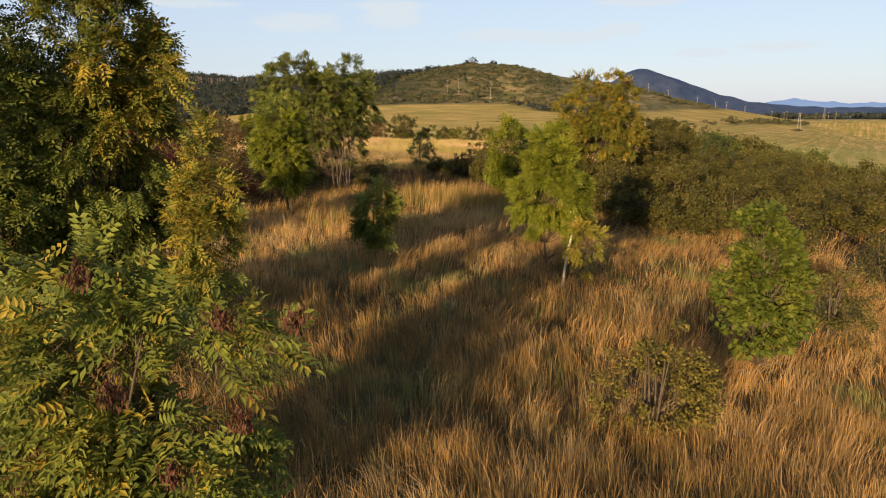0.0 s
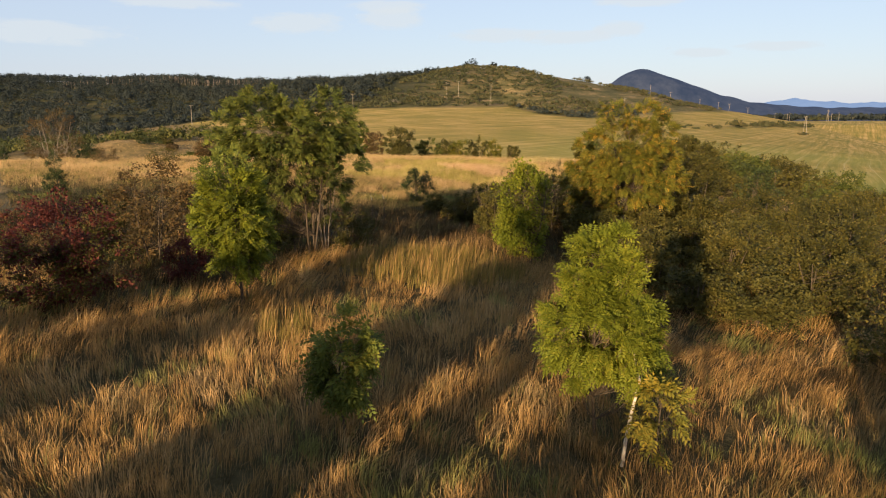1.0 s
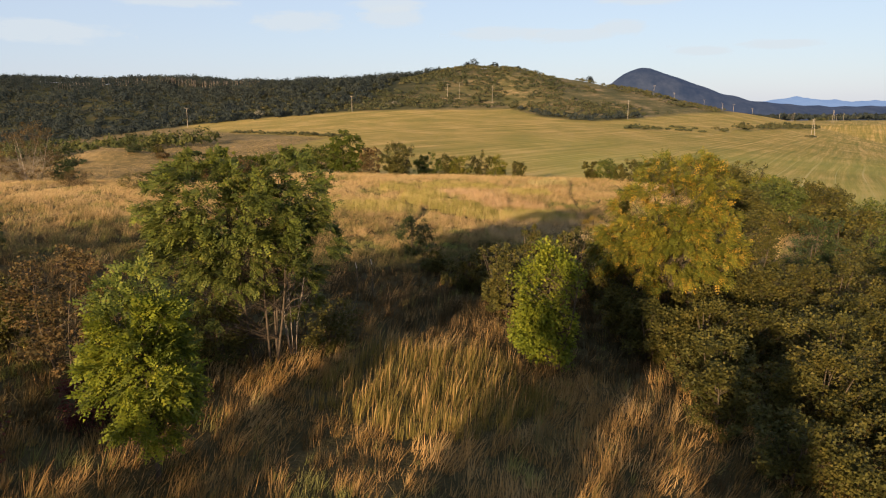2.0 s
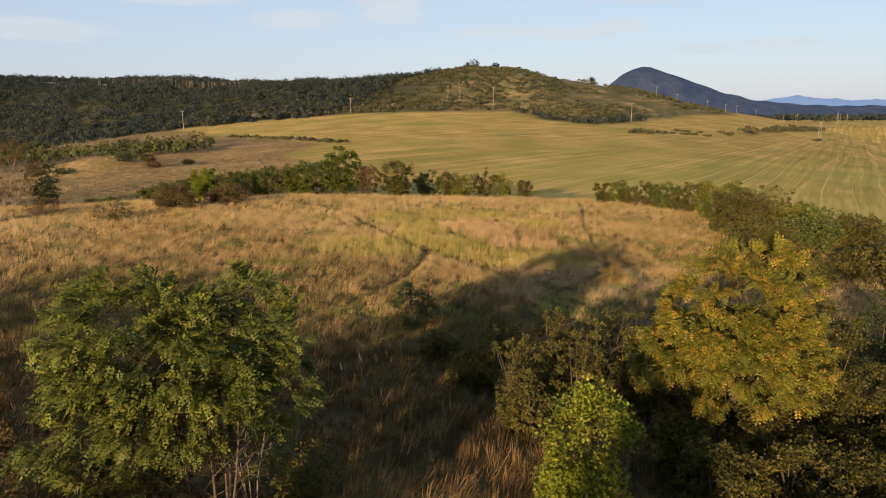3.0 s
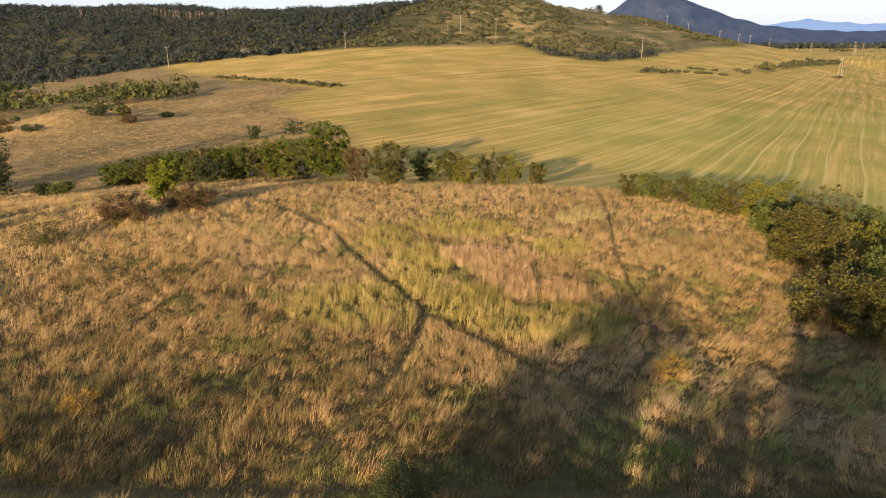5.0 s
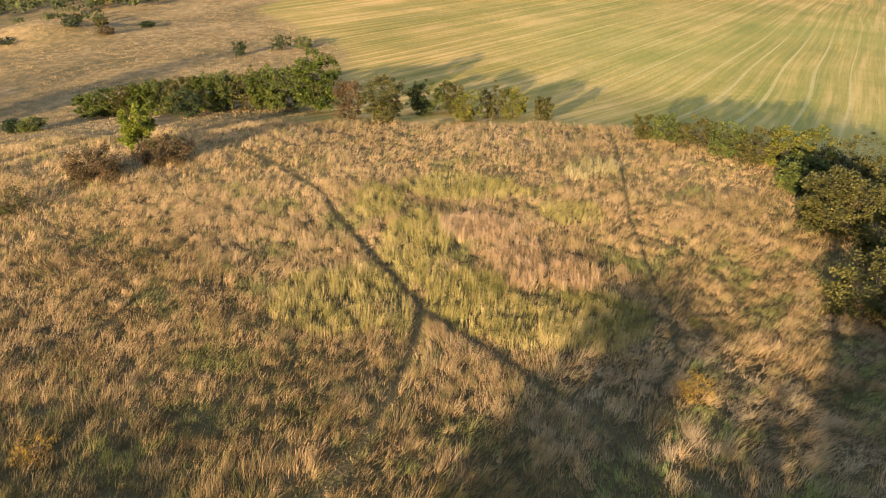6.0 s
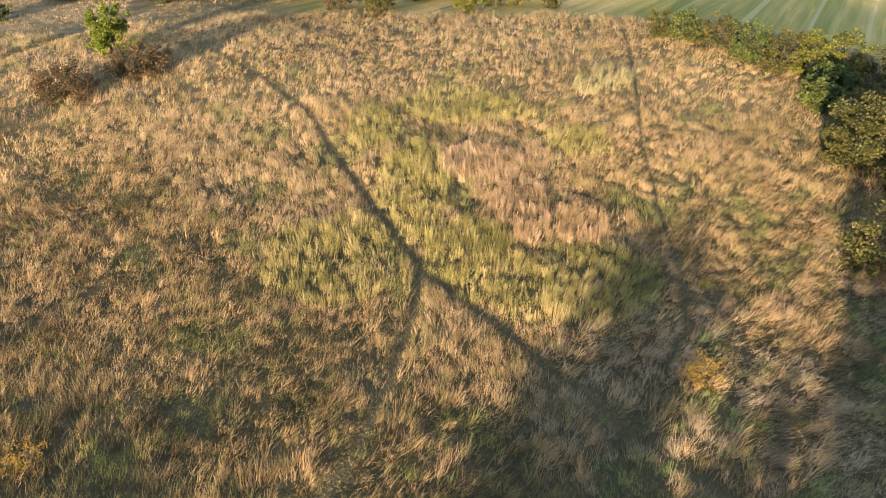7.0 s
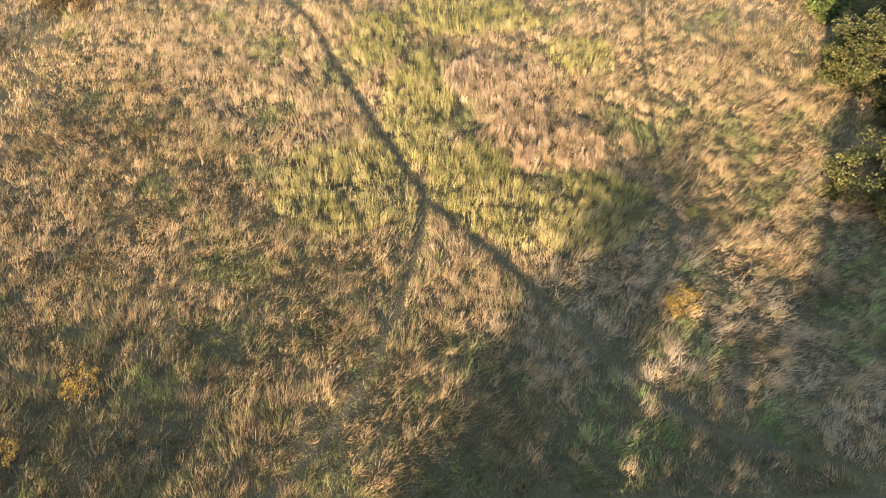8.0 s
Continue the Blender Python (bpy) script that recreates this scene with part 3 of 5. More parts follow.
tree("ash_tree", 10.2, 48.0, 8.9, [(0, 0, .62, .33, .32, .32), (0, 0, .42, .37, .34, .22)], M_GOLD, M_TWIG,
     "rounded ash tree turning golden, hung with orange-yellow bunches", leaves=13500, size=0.29, leaflets=7, clump=0.54, clumps=270, trunks=2, girth=0.05, seed=27, clear=0.1, lean=0.02, slim=0.5, plain=True,
     extra=(0.13, M_ORANGE, "orange-yellow leaf bunches", lambda c: c[0] ** 2 + c[1] ** 2 + (c[2] - 0.5) ** 2 > 0.05))
tree("pear_tree", 3.9, 42.0, 5.2, [(0, 0, .58, .25, .25, .38), (0, 0, .32, .27, .27, .25)], M_LIME, M_TWIG,
     "rounded bright green young tree", leaves=12000, size=0.12, clump=0.42, clumps=150, trunks=2, girth=0.04, seed=28, clear=0.05, slim=0.6)
tree("spindle_bush", -12.9, 31.6, 4.3, [(-.05, 0, .6, .46, .42, .34), (.25, 0, .4, .3, .3, .25), (-.1, 0, .3, .42, .36, .25)], M_RED, M_TWIG,
     "dense shrub with crimson autumn leaves", "shrub", leaves=15000, size=0.10, clump=0.4, clumps=130, trunks=4, girth=0.04, seed=29, clear=0.05, slim=0.6,
     extra=(0.42, M_THICKET, "olive lower leaves", lambda c: c[2] < 0.6))


def shrub(name, x, y, r, tall, material, label, seed, group="", leaves=None, size=0.11, bark_mat=None, squat=0.42):
    q = r / tall
    rng = random.Random(seed)
    lobes = [(rng.uniform(-.15, .15) * q, rng.uniform(-.15, .15) * q, .55, q * .85, q * .85, squat)]
    for k in range(3):
        a = rng.uniform(0, 6.28)
        lobes.append((math.cos(a) * q * .5, math.sin(a) * q * .5, rng.uniform(.3, .6), q * .5, q * .5, rng.uniform(.25, .36)))
    lobes.append((0, 0, .22, q * .8, q * .8, .2))
    n = int(leaves * 0.8) if leaves else int(1800 + 500 * r * tall)
    return tree(name, x, y, tall, lobes, material, bark_mat or M_TWIG, label, "shrub", leaves=n, size=size, clump=0.11 * r + 0.16, clumps=int(44 + (5 if size > 0.15 else 9) * r * tall),
                trunks=4, girth=0.03, seed=seed, clear=0.06, group=group, slim=0.62, plain=size >= 0.10)


# thicket east of the open strip: x, y, radius, height
THICKET = ((16.8, 54.4, 2.0, 4.6), (13.2, 54.6, 1.8, 4.2), (15.4, 48.4, 2.0, 3.2), (8.3, 43.6, 1.5, 2.7), (10.6, 43.4, 1.8, 2.8), (9.4, 40.4, 1.7, 2.6), (8.9, 37.8, 1.3, 2.2), (11.2, 46.6, 1.7, 2.6), (9.8, 35.0, 1.7, 2.2), (12.2, 34.4, 2.0, 2.4), (15.0, 36.0, 2.4, 2.9), (12.6, 38.6, 2.3, 3.0), (17.8, 39.6, 2.6, 3.2), (14.8, 41.6, 2.5, 3.1), (20.4, 43.4, 2.6, 3.2), (16.6, 45.4, 2.4, 3.0), (12.6, 44.2, 1.9, 2.6), (22.6, 48.2, 2.6, 3.8), (18.4, 49.6, 2.5, 4.0), (14.6, 51.2, 2.2, 5.8), (25.4, 53.6, 2.7, 3.5), (8.0, 46.2, 1.4, 2.5), (20.8, 36.2, 2.6, 2.8), (24.6, 41.2, 2.8, 3.0), (28.8, 47.2, 2.9, 3.5), (24.0, 59.5, 2.8, 3.2), (29.5, 57.0, 3.0, 3.5))
for k, (x, y, r, h) in enumerate(THICKET):
    shrub("blackthorn_bush", x, y, r, h, (M_THICKET, M_OLIVEBROWN, M_THICKET, M_THICKET)[k % 4], "dense thicket shrub with small olive-green leaves", 100 + k, "thicket of shrubs", leaves=int(4200 + 1150 * r * h), size=0.10)
shrub("round_bush", 21.8, 57.0, 1.7, 5.4, M_DARK, "upright rounded dark green bush above the thicket", 131)
shrub("yellow_bush", 29.0, 63.0, 2.0, 3.6, M_OLIVE, "yellow-green bush at the thicket's end", 132)
shrub("thorn_bush", 14.4, 29.6, 1.7, 2.9, M_THICKET, "straggly thorn bush with yellowing leaves", 133)
shrub("rose_bush", 10.6, 18.2, 1.0, 2.5, M_OLIVEBROWN, "small brownish green briar in dry grass", 134, size=0.07)
shrub("rose_bush", 17.5, 26.5, 1.8, 2.6, M_THICKET, "dark straggly briar beside the dry grass", 135, size=0.09)
shrub("hawthorn_bush", -13.2, 40.2, 2.3, 4.8, M_RUST, "brownish hawthorn bush behind the crimson shrub", 136)
shrub("hawthorn_bush", -16.8, 42.2, 2.0, 3.2, M_THICKET, "dull olive hawthorn bush", 137)
shrub("hawthorn_bush", -8.4, 41.6, 1.7, 2.5, M_THICKET, "dark undergrowth bush below the spreading ash", 142, size=0.09)
shrub("hawthorn_bush", -4.6, 43.4, 1.5, 2.0, M_THICKET, "dark undergrowth bush below the spreading ash", 143, size=0.09)
shrub("hawthorn_bush", -10.6, 43.0, 1.6, 2.8, M_OLIVEBROWN, "brownish undergrowth bush beside the spreading ash", 144, size=0.09)
shrub("rose_bush", -10.4, 36.4, 1.2, 2.0, M_RED, "low briar with reddish leaves", 138, size=0.08)
shrub("rose_bush", -15.6, 36.8, 1.4, 2.0, M_RUST, "low briar with rusty leaves", 139, size=0.08)
shrub("rose_bush", -20.0, 38.0, 1.8, 2.4, M_THICKET, "dark low thorn bush", 140, size=0.09)
shrub("juniper_bush", -1.9, 61.2, 1.3, 2.9, M_DARK, "upright dark green bush in the hollow", 141, leaves=6500, size=0.08)
HOLLOW = ((1.2, 53.6, 1.3, 2.4), (3.3, 51.4, 1.4, 3.7), (4.8, 54.2, 1.6, 4.3), (6.6, 52.4, 1.5, 4.6), (7.8, 55.4, 1.5, 4.0), (2.8, 56.6, 1.2, 2.4), (5.2, 50.6, 1.3, 4.3), (2.9, 49.0, 1.1, 3.0), (8.2, 50.6, 1.3, 3.6), (-0.4, 57.0, 1.0, 1.4), (9.4, 53.6, 1.5, 3.8), (10.8, 56.6, 1.6, 3.4))
for k, (x, y, r, h) in enumerate(HOLLOW):
    hr = random.Random(500 + k)
    shoots = [(hr.uniform(-.7, .7) * r / h, hr.uniform(-.7, .7) * r / h, hr.uniform(.40, .52), .09, .09, hr.uniform(.34, .48)) for q in range(9)]
    tree("blackthorn_bush", x, y, h, shoots + [(0, 0, .34, r / h, r / h, .30)], (M_THICKET, M_OLIVEBROWN)[k % 2], M_TWIG, "tangled blackthorn bush with upright leafy shoots in shade", "shrub", leaves=5200, size=0.10,
         clump=0.2, clumps=130, trunks=6, girth=0.02, seed=150 + k, clear=0.06, group="blackthorns in the hollow", slim=0.6, bare=10)
tree("spruce_sapling", -29.0, 61.0, 3.6, [(0, 0, .3, .26, .26, .26), (0, 0, .6, .16, .16, .25), (0, 0, .85, .07, .07, .16)], M_DARK, M_TWIG,
     "small dark conical sapling in dry meadow", leaves=4200, size=0.13, clump=0.26, clumps=70, girth=0.03, seed=160, clear=0.05, slim=0.25)

tree("poplar_tree", -71.5, 139, 14.4, [(0, 0, .5, .34, .34, .40), (.03, 0, .75, .2, .2, .2)], M_RUST, M_GREYSTEM,
     "sparse pale poplar with thinning brownish leaves", leaves=9000, size=0.17, clump=0.8, clumps=130, trunks=4, girth=0.08, seed=161, clear=0.1, bare=60, slim=0.6)
for k, (x, y, r, h) in enumerate(((-84, 141, 4, 10.5), (-91, 146, 5, 12), (-79, 134, 3, 8.0), (-69.5, 145, 3.2, 10.5), (-66, 141, 2.4, 6.5))):
    shrub("willow_bush", x, y, r, h, M_DARK, "large dark green bush in the pasture", 162 + k, "dark bushes in the pasture", leaves=2600, size=0.28)

# unseen trees beyond the western edge of the strip, added for their shadows
for k, (x, y, h) in enumerate(((-25.5, 41, 6.4), (-31, 42, 4.9), (-36, 40, 5.4), (-41.5, 41, 5.0), (-22.5, 36.5, 5.0))):
    tree("ash_tree", x, y, h, [(0, 0, .5, .36, .36, .45)], M_ASH, M_BARK, "unseen green ash tree west of the open strip, for its shadow", leaves=3000, size=0.24, clump=0.6, clumps=60, girth=0.06, seed=180 + k, clear=0.1, group="western ashes")

# bushes round the open meadow
shrub("field_maple_bush", 29.6, 94.4, 3.7, 5.2, M_OLIVEBROWN, "large rounded olive-green bush at the meadow edge", 170, leaves=24000, size=0.17)
shrub("field_maple_bush", 26.6, 83.0, 4.3, 4.1, M_OLIVEBROWN, "broad dark bush with yellow-green shoots", 171, leaves=20000, size=0.17)
shrub("hawthorn_bush", 33.4, 88.5, 3.4, 4.2, M_OLIVE, "broad olive hawthorn bush", 172, leaves=5000, size=0.18)
shrub("hawthorn_bush", 28.4, 77.0, 2.4, 2.6, M_THICKET, "low dark bush at the meadow edge", 173, leaves=4000, size=0.16)
shrub("hawthorn_bush", 33.0, 70.0, 3.0, 3.0, M_THICKET, "low dark thicket bush", 174, leaves=4000, size=0.16)
shrub("broom_bush", 12.4, 74.0, 1.15, 1.4, M_ORANGE, "low bush with yellow autumn leaves", 175, leaves=1500, size=0.07)
shrub("broom_bush", -17.8, 68.6, 1.1, 1.0, M_ORANGE, "low orange-yellow briar in the meadow", 176, leaves=900, size=0.07)
shrub("broom_bush", -20.2, 65.0, 0.8, 0.9, M_ORANGE, "low orange-yellow briar in the meadow", 177, leaves=900, size=0.07)
shrub("broom_bush", 14.6, 81.0, 0.5, 0.6, M_GOLD, "small yellowing briar by the track", 178, leaves=500, size=0.06)
for k, (x, y, r, h) in enumerate(((40, 93, 3.6, 3.8), (46, 90, 3.6, 3.4), (38.5, 83, 3.4, 3.6), (45, 80.5, 3.6, 3.2), (39.5, 75, 3.2, 3.0), (46.5, 71, 3.6, 3.0), (34.5, 80, 3.0, 3.2), (36.5, 92.5, 3.0, 3.6), (33, 100.5, 2.6, 3.2), (30.5, 103.5, 2.0, 2.6), (31.5, 90.5, 2.6, 3.2), (33.0, 106.5, 2.2, 2.8))):
    shrub("hawthorn_bush", x, y, r, h, (M_THICKET, M_OLIVE)[k % 2], "broad hawthorn bush on the eastern slope", 190 + k, "bushes of the eastern slope", leaves=4600, size=0.22)
EAST_ROW = ((21.6, 119.6, 1.3, 3.2), (23.8, 118.2, 2.0, 3.4), (26.2, 116.2, 2.3, 3.6), (28.6, 113.6, 2.4, 3.8), (30.6, 111.4, 2.4, 4.0), (32.8, 109.8, 2.4, 4.4), (36.0, 110.5, 2.6, 4.8), (39.5, 109.0, 2.8, 5.0), (43.5, 108.0, 2.6, 3.4), (36.5, 104.5, 2.6, 3.2), (41, 102.5, 3.0, 3.0), (46, 100.5, 3.0, 3.2), (37, 97.5, 3.0, 3.4))
for k, (x, y, r, h) in enumerate(EAST_ROW):
    shrub("hawthorn_bush", x, y, r, h, (M_OLIVEBROWN, M_OLIVE, M_OLIVEBROWN, M_OLIVE, M_OLIVEBROWN, M_GOLD, M_GOLD)[k % 7], "dense olive bush in a row along the field edge", 200 + k, "bushes along the field edge", leaves=6200, size=0.17)
NORTH_ROW = ((-51, 145.5, 2.8, 3.3), (-48, 145, 3.0, 3.9), (-45, 144.5, 3.1, 4.3), (-42, 144.2, 3.2, 4.6), (-39, 143.6, 3.2, 4.8), (-36, 143.2, 3.3, 5.0), (-33, 143, 3.3, 5.4), (-30, 143, 3.4, 5.8), (-27, 142.2, 3.3, 6.0), (-24, 141.2, 3.2, 6.2), (-21.2, 140, 3.1, 6.6))
for k, (x, y, r, h) in enumerate(NORTH_ROW):
    shrub("hedge_bush", x, y, r, h, (M_LEAFGREEN, M_OLIVE, M_THICKET)[k % 3], "dense green bush in a long hedge", 220 + k, "bushes of the far hedge", leaves=8500, size=0.22)
shrub("walnut_tree", -16.6, 137.0, 3.6, 8.2, M_LEAFGREEN, "taller dark green tree in the hedge", 240, leaves=14000, size=0.26, squat=0.44)
shrub("hedge_bush", -11.8, 130.0, 2.2, 5.2, M_RUST, "slim hedge bush with reddish leaves", 241, leaves=6000, size=0.18)
shrub("hedge_bush", -7.4, 129.0, 3.2, 6.0, M_OLIVEBROWN, "rounded brown-green hedge bush", 242, leaves=12000, size=0.18)
shrub("hedge_bush", -2.8, 135.5, 2.6, 4.6, M_OLIVE, "dull green hedge bush", 243, leaves=8000, size=0.18)
shrub("hedge_bush", 0.6, 136.5, 2.4, 4.2, M_OLIVEBROWN, "brownish green hedge bush", 244, leaves=7000, size=0.18)
for k, (x, y, r, h, m) in enumerate(((3.2, 129.5, 2.3, 3.8, M_GOLD), (6.2, 132.5, 1.8, 4.8, M_OLIVEBROWN), (8.6, 133.0, 2.1, 4.2, M_GOLD), (12.2, 131.5, 1.5, 3.0, M_OLIVEBROWN))):
    shrub("hedge_bush", x, y, r, h, m, "small yellow-green hedge bush at the meadow rim", 250 + k, "small bushes at the rim", leaves=5000, size=0.17)
shrub("lime_bush", -30.6, 114.2, 2.3, 4.8, M_LIME, "bright green rounded bush beside the dirt track", 260, leaves=9500, size=0.2)
shrub("hawthorn_bush", -33.6, 136.5, 2.4, 4.0, M_DARK, "dark green bush on the rise", 261, leaves=6000, size=0.18)
shrub("rose_bush", -30.6, 103.6, 3.1, 2.7, M_RUST, "broad briar with rusty reddish leaves", 262, leaves=10000, size=0.14)
shrub("rose_bush", -26.2, 108.2, 2.9, 2.5, M_RUST, "broad briar with rusty reddish leaves", 263, leaves=9000, size=0.14)
shrub("rose_bush", -34.8, 96.6, 2.4, 2.2, M_THICKET, "dark low briar in grass", 264, leaves=2800, size=0.12)
shrub("rose_bush", -43.6, 100.0, 2.4, 2.4, M_RUST, "rusty low briar in grass", 265, leaves=2400, size=0.12)
shrub("rose_bush", -20.2, 87.4, 0.7, 1.0, M_THICKET, "small isolated briar in the meadow", 266, leaves=700, size=0.08)
for k, (x, y, r, h) in enumerate(((-55.4, 133.5, 1.8, 1.7), (-52.4, 133.2, 2.0, 1.9), (-33.6, 195, 2.8, 3.8), (-29, 196, 2.2, 2.6), (-41, 190, 1.4, 3.4))):
    shrub("hawthorn_bush", x, y, r, h, (M_DARK, M_OLIVE)[k % 2], "isolated bush in the dry pasture", 270 + k, "bushes in the pasture", leaves=1800, size=0.24)


for k, (x, y, r, h) in enumerate(((-89, 221, 2.4, 2.8), (-84, 226, 2.2, 2.4), (-80, 219, 2.0, 1.8), (-101, 212, 3.0, 1.8), (-110, 214, 3.0, 2.0), (-116, 226, 3.2, 3.4), (-75, 231, 2.0, 1.6), (-94, 233, 2.4, 3.0))):
    shrub("hawthorn_bush", x, y, r, h, (M_DARK, M_THICKET, M_RUST)[k % 3], "dark bush on the grassy mound", 285 + k, "bushes on the mound", leaves=1100, size=0.32)


# ---- grass ----
def in_spot(x, y, spots, k=0.9):
    """True inside any of the ragged ellipses (x, y, rx, ry)."""
    w = 1 + 0.35 * waver(x, y, k, 2.0) + 0.15 * waver(x, y, 3.1, 5.0)
    hit = np.zeros(len(x), bool)
    for cx, cy, rx, ry in spots:
        hit |= ((x - cx) / rx) ** 2 + ((y - cy) / ry) ** 2 < w
    return hit


LUSH = ((-6.5, 82.6, 4.3, 4.2), (-2.2, 90.5, 2.6, 6.0), (1.4, 83.0, 2.8, 3.6), (5.2, 80.0, 3.6, 2.6), (1.5, 102.5, 5.5, 3.2), (9.8, 96.8, 2.6, 2.6), (-5.2, 98.5, 2.2, 3.5), (9, 81, 3, 3.4))
PINK = ((2.4, 93.4, 3.0, 2.8), (4.6, 88.0, 2.0, 3.8), (8.2, 86.6, 1.8, 2.2))
PALE = ((14.4, 108.4, 1.9, 2.6), (11.8, 106.2, 1.5, 1.6))
GREEN = ((12.4, 71.1, 2.4, 2.2), (8.3, 66.9, 3.0, 2.4), (22.3, 73.0, 2.6, 2.4), (0.3, 64.2, 1.6, 1.0), (14.2, 75.6, 1.8, 2.0), (16, 67.5, 3, 1.6), (24, 78, 2, 3))
DULLGREEN = ((-7.6, 95, 1.8, 3.0), (-13.2, 97, 1.6, 2.2), (-12, 84, 1.6, 1.4), (19, 88, 1.6, 2.0), (-12, 76, 2.2, 1.4))
# pale dead tufts, spread wider here to lighten the tree shadow
BLEACH = ((6.5, 72.5, 3.0, 3.4), (11.5, 69.5, 3.4, 3), (9.5, 76.5, 2.6, 3), (13.5, 79, 2.4, 3.4), (16.5, 73, 3.2, 3.6), (20, 68.5, 4, 3), (11.5, 82, 2.2, 4.5), (24, 82, 2, 4))
REED = ((-0.6, 39.6, 4.0, 4.0), (-5.0, 30.0, 1.0, 1.6))
WEEDS = ((-3, 53, 12, 8), (-14, 54, 8, 7), (-26, 52, 6, 7), (4.5, 54, 7, 7), (-8, 47, 5, 5), (6.6, 45, 2.4, 4), (-11, 38, 4, 3))


def blades(name, rng, x, y, n_each, tall, spread, width, tone, material, label, bend=0.35, bent=True):
    """Tufts at x, y, each of n_each blades, all in one mesh."""
    n = len(x) * n_each
    if n == 0:
        return None
    tx, ty, th, ts, tt = (np.repeat(np.broadcast_to(q, x.shape), n_each) for q in (x, y, tall, spread, tone))
    r = np.abs(rng.normal(0, 0.6, n)) * ts
    a = rng.uniform(0, 2 * np.pi, n)
    bx, by = tx + r * np.cos(a), ty + r * np.sin(a)
    bz = land(bx, by) - 0.03
    comb_a = 0.7 + 2.2 * waver(tx, ty, 0.13, 1.0) + 1.2 * waver(tx, ty, 0.9, 4.0)
    lx = bend * (0.72 * np.cos(comb_a) + 0.45 * r / np.maximum(ts, 1e-3) * np.cos(a) + rng.normal(0, 0.38, n))
    ly = bend * (0.72 * np.sin(comb_a) + 0.45 * r / np.maximum(ts, 1e-3) * np.sin(a) + rng.normal(0, 0.38, n))
    ln = th * rng.uniform(0.55, 1.12, n)
    w = width * rng.uniform(0.6, 1.4, n) * 0.5
    fa = rng.uniform(0, np.pi, n)
    sx, sy = np.cos(fa) * w, np.sin(fa) * w
    base = np.stack([bx, by, bz], 1)
    side = np.stack([sx, sy, np.zeros(n)], 1)
    lean = np.stack([lx, ly, np.zeros(n)], 1)
    up = np.array([0, 0, 1.0])
    drop = 1 - 0.35 * np.clip(np.hypot(lx, ly), 0, 1)
    tip = base + lean * ln[:, None] + up * (ln * drop)[:, None]
    mid = base + lean * (ln * 0.28)[:, None] + up * (ln * 0.58)[:, None]
    if bent is None:
        v = np.stack([base - side, base + side, tip], 1).reshape(-1, 3)
        k = 3
        loops = np.array([0, 1, 2])
        sizes = np.array([3])
    elif bent:
        v = np.stack([base - side, base + side, mid + side * 0.8, tip, mid - side * 0.8], 1).reshape(-1, 3)
        k = 5
        loops = np.array([0, 1, 2, 4, 4, 2, 3])
        sizes = np.array([4, 3])
    else:
        v = np.stack([base, mid + side, tip, mid - side], 1).reshape(-1, 3)
        k = 4
        loops = np.array([0, 1, 2, 3])
        sizes = np.array([4])
    idx = ((np.arange(n) * k)[:, None] + loops[None, :]).ravel()
    cnt = np.tile(sizes, n)
    me = bpy.data.meshes.new(name)
    me.vertices.add(len(v))
    me.vertices.foreach_set("co", v.ravel().astype(np.float32))
    me.loops.add(len(idx))
    me.loops.foreach_set("vertex_index", idx.astype(np.int32))
    me.polygons.add(len(cnt))
    me.polygons.foreach_set("loop_start", np.concatenate([[0], np.cumsum(cnt)[:-1]]).astype(np.int32))
    me.update(calc_edges=True)
    me.materials.append(material)
    ob = new(name, me)
    add_attr(ob, "tone", np.repeat(np.clip(tt + rng.normal(0, 0.11, n), 0, 1), k))
    return tagged(ob, label, "grass", kind="stuff")


def scatter(rng, x0, x1, y0, y1, per_m2, keep):
    n = int((x1 - x0) * (y1 - y0) * per_m2)
    x, y = rng.uniform(x0, x1, n), rng.uniform(y0, y1, n)
    k = keep(x, y)
    return x[k], y[k]


def tone_of(rng, x, y):
    return np.clip(0.5 + 0.26 * waver(x, y, 0.22, 3.0) + 0.24 * waver(x, y, 1.1, 7.0) + 0.30 * waver(x, y, 3.2, 2.0) + rng.normal(0, 0.13, len(x)), 0, 1)


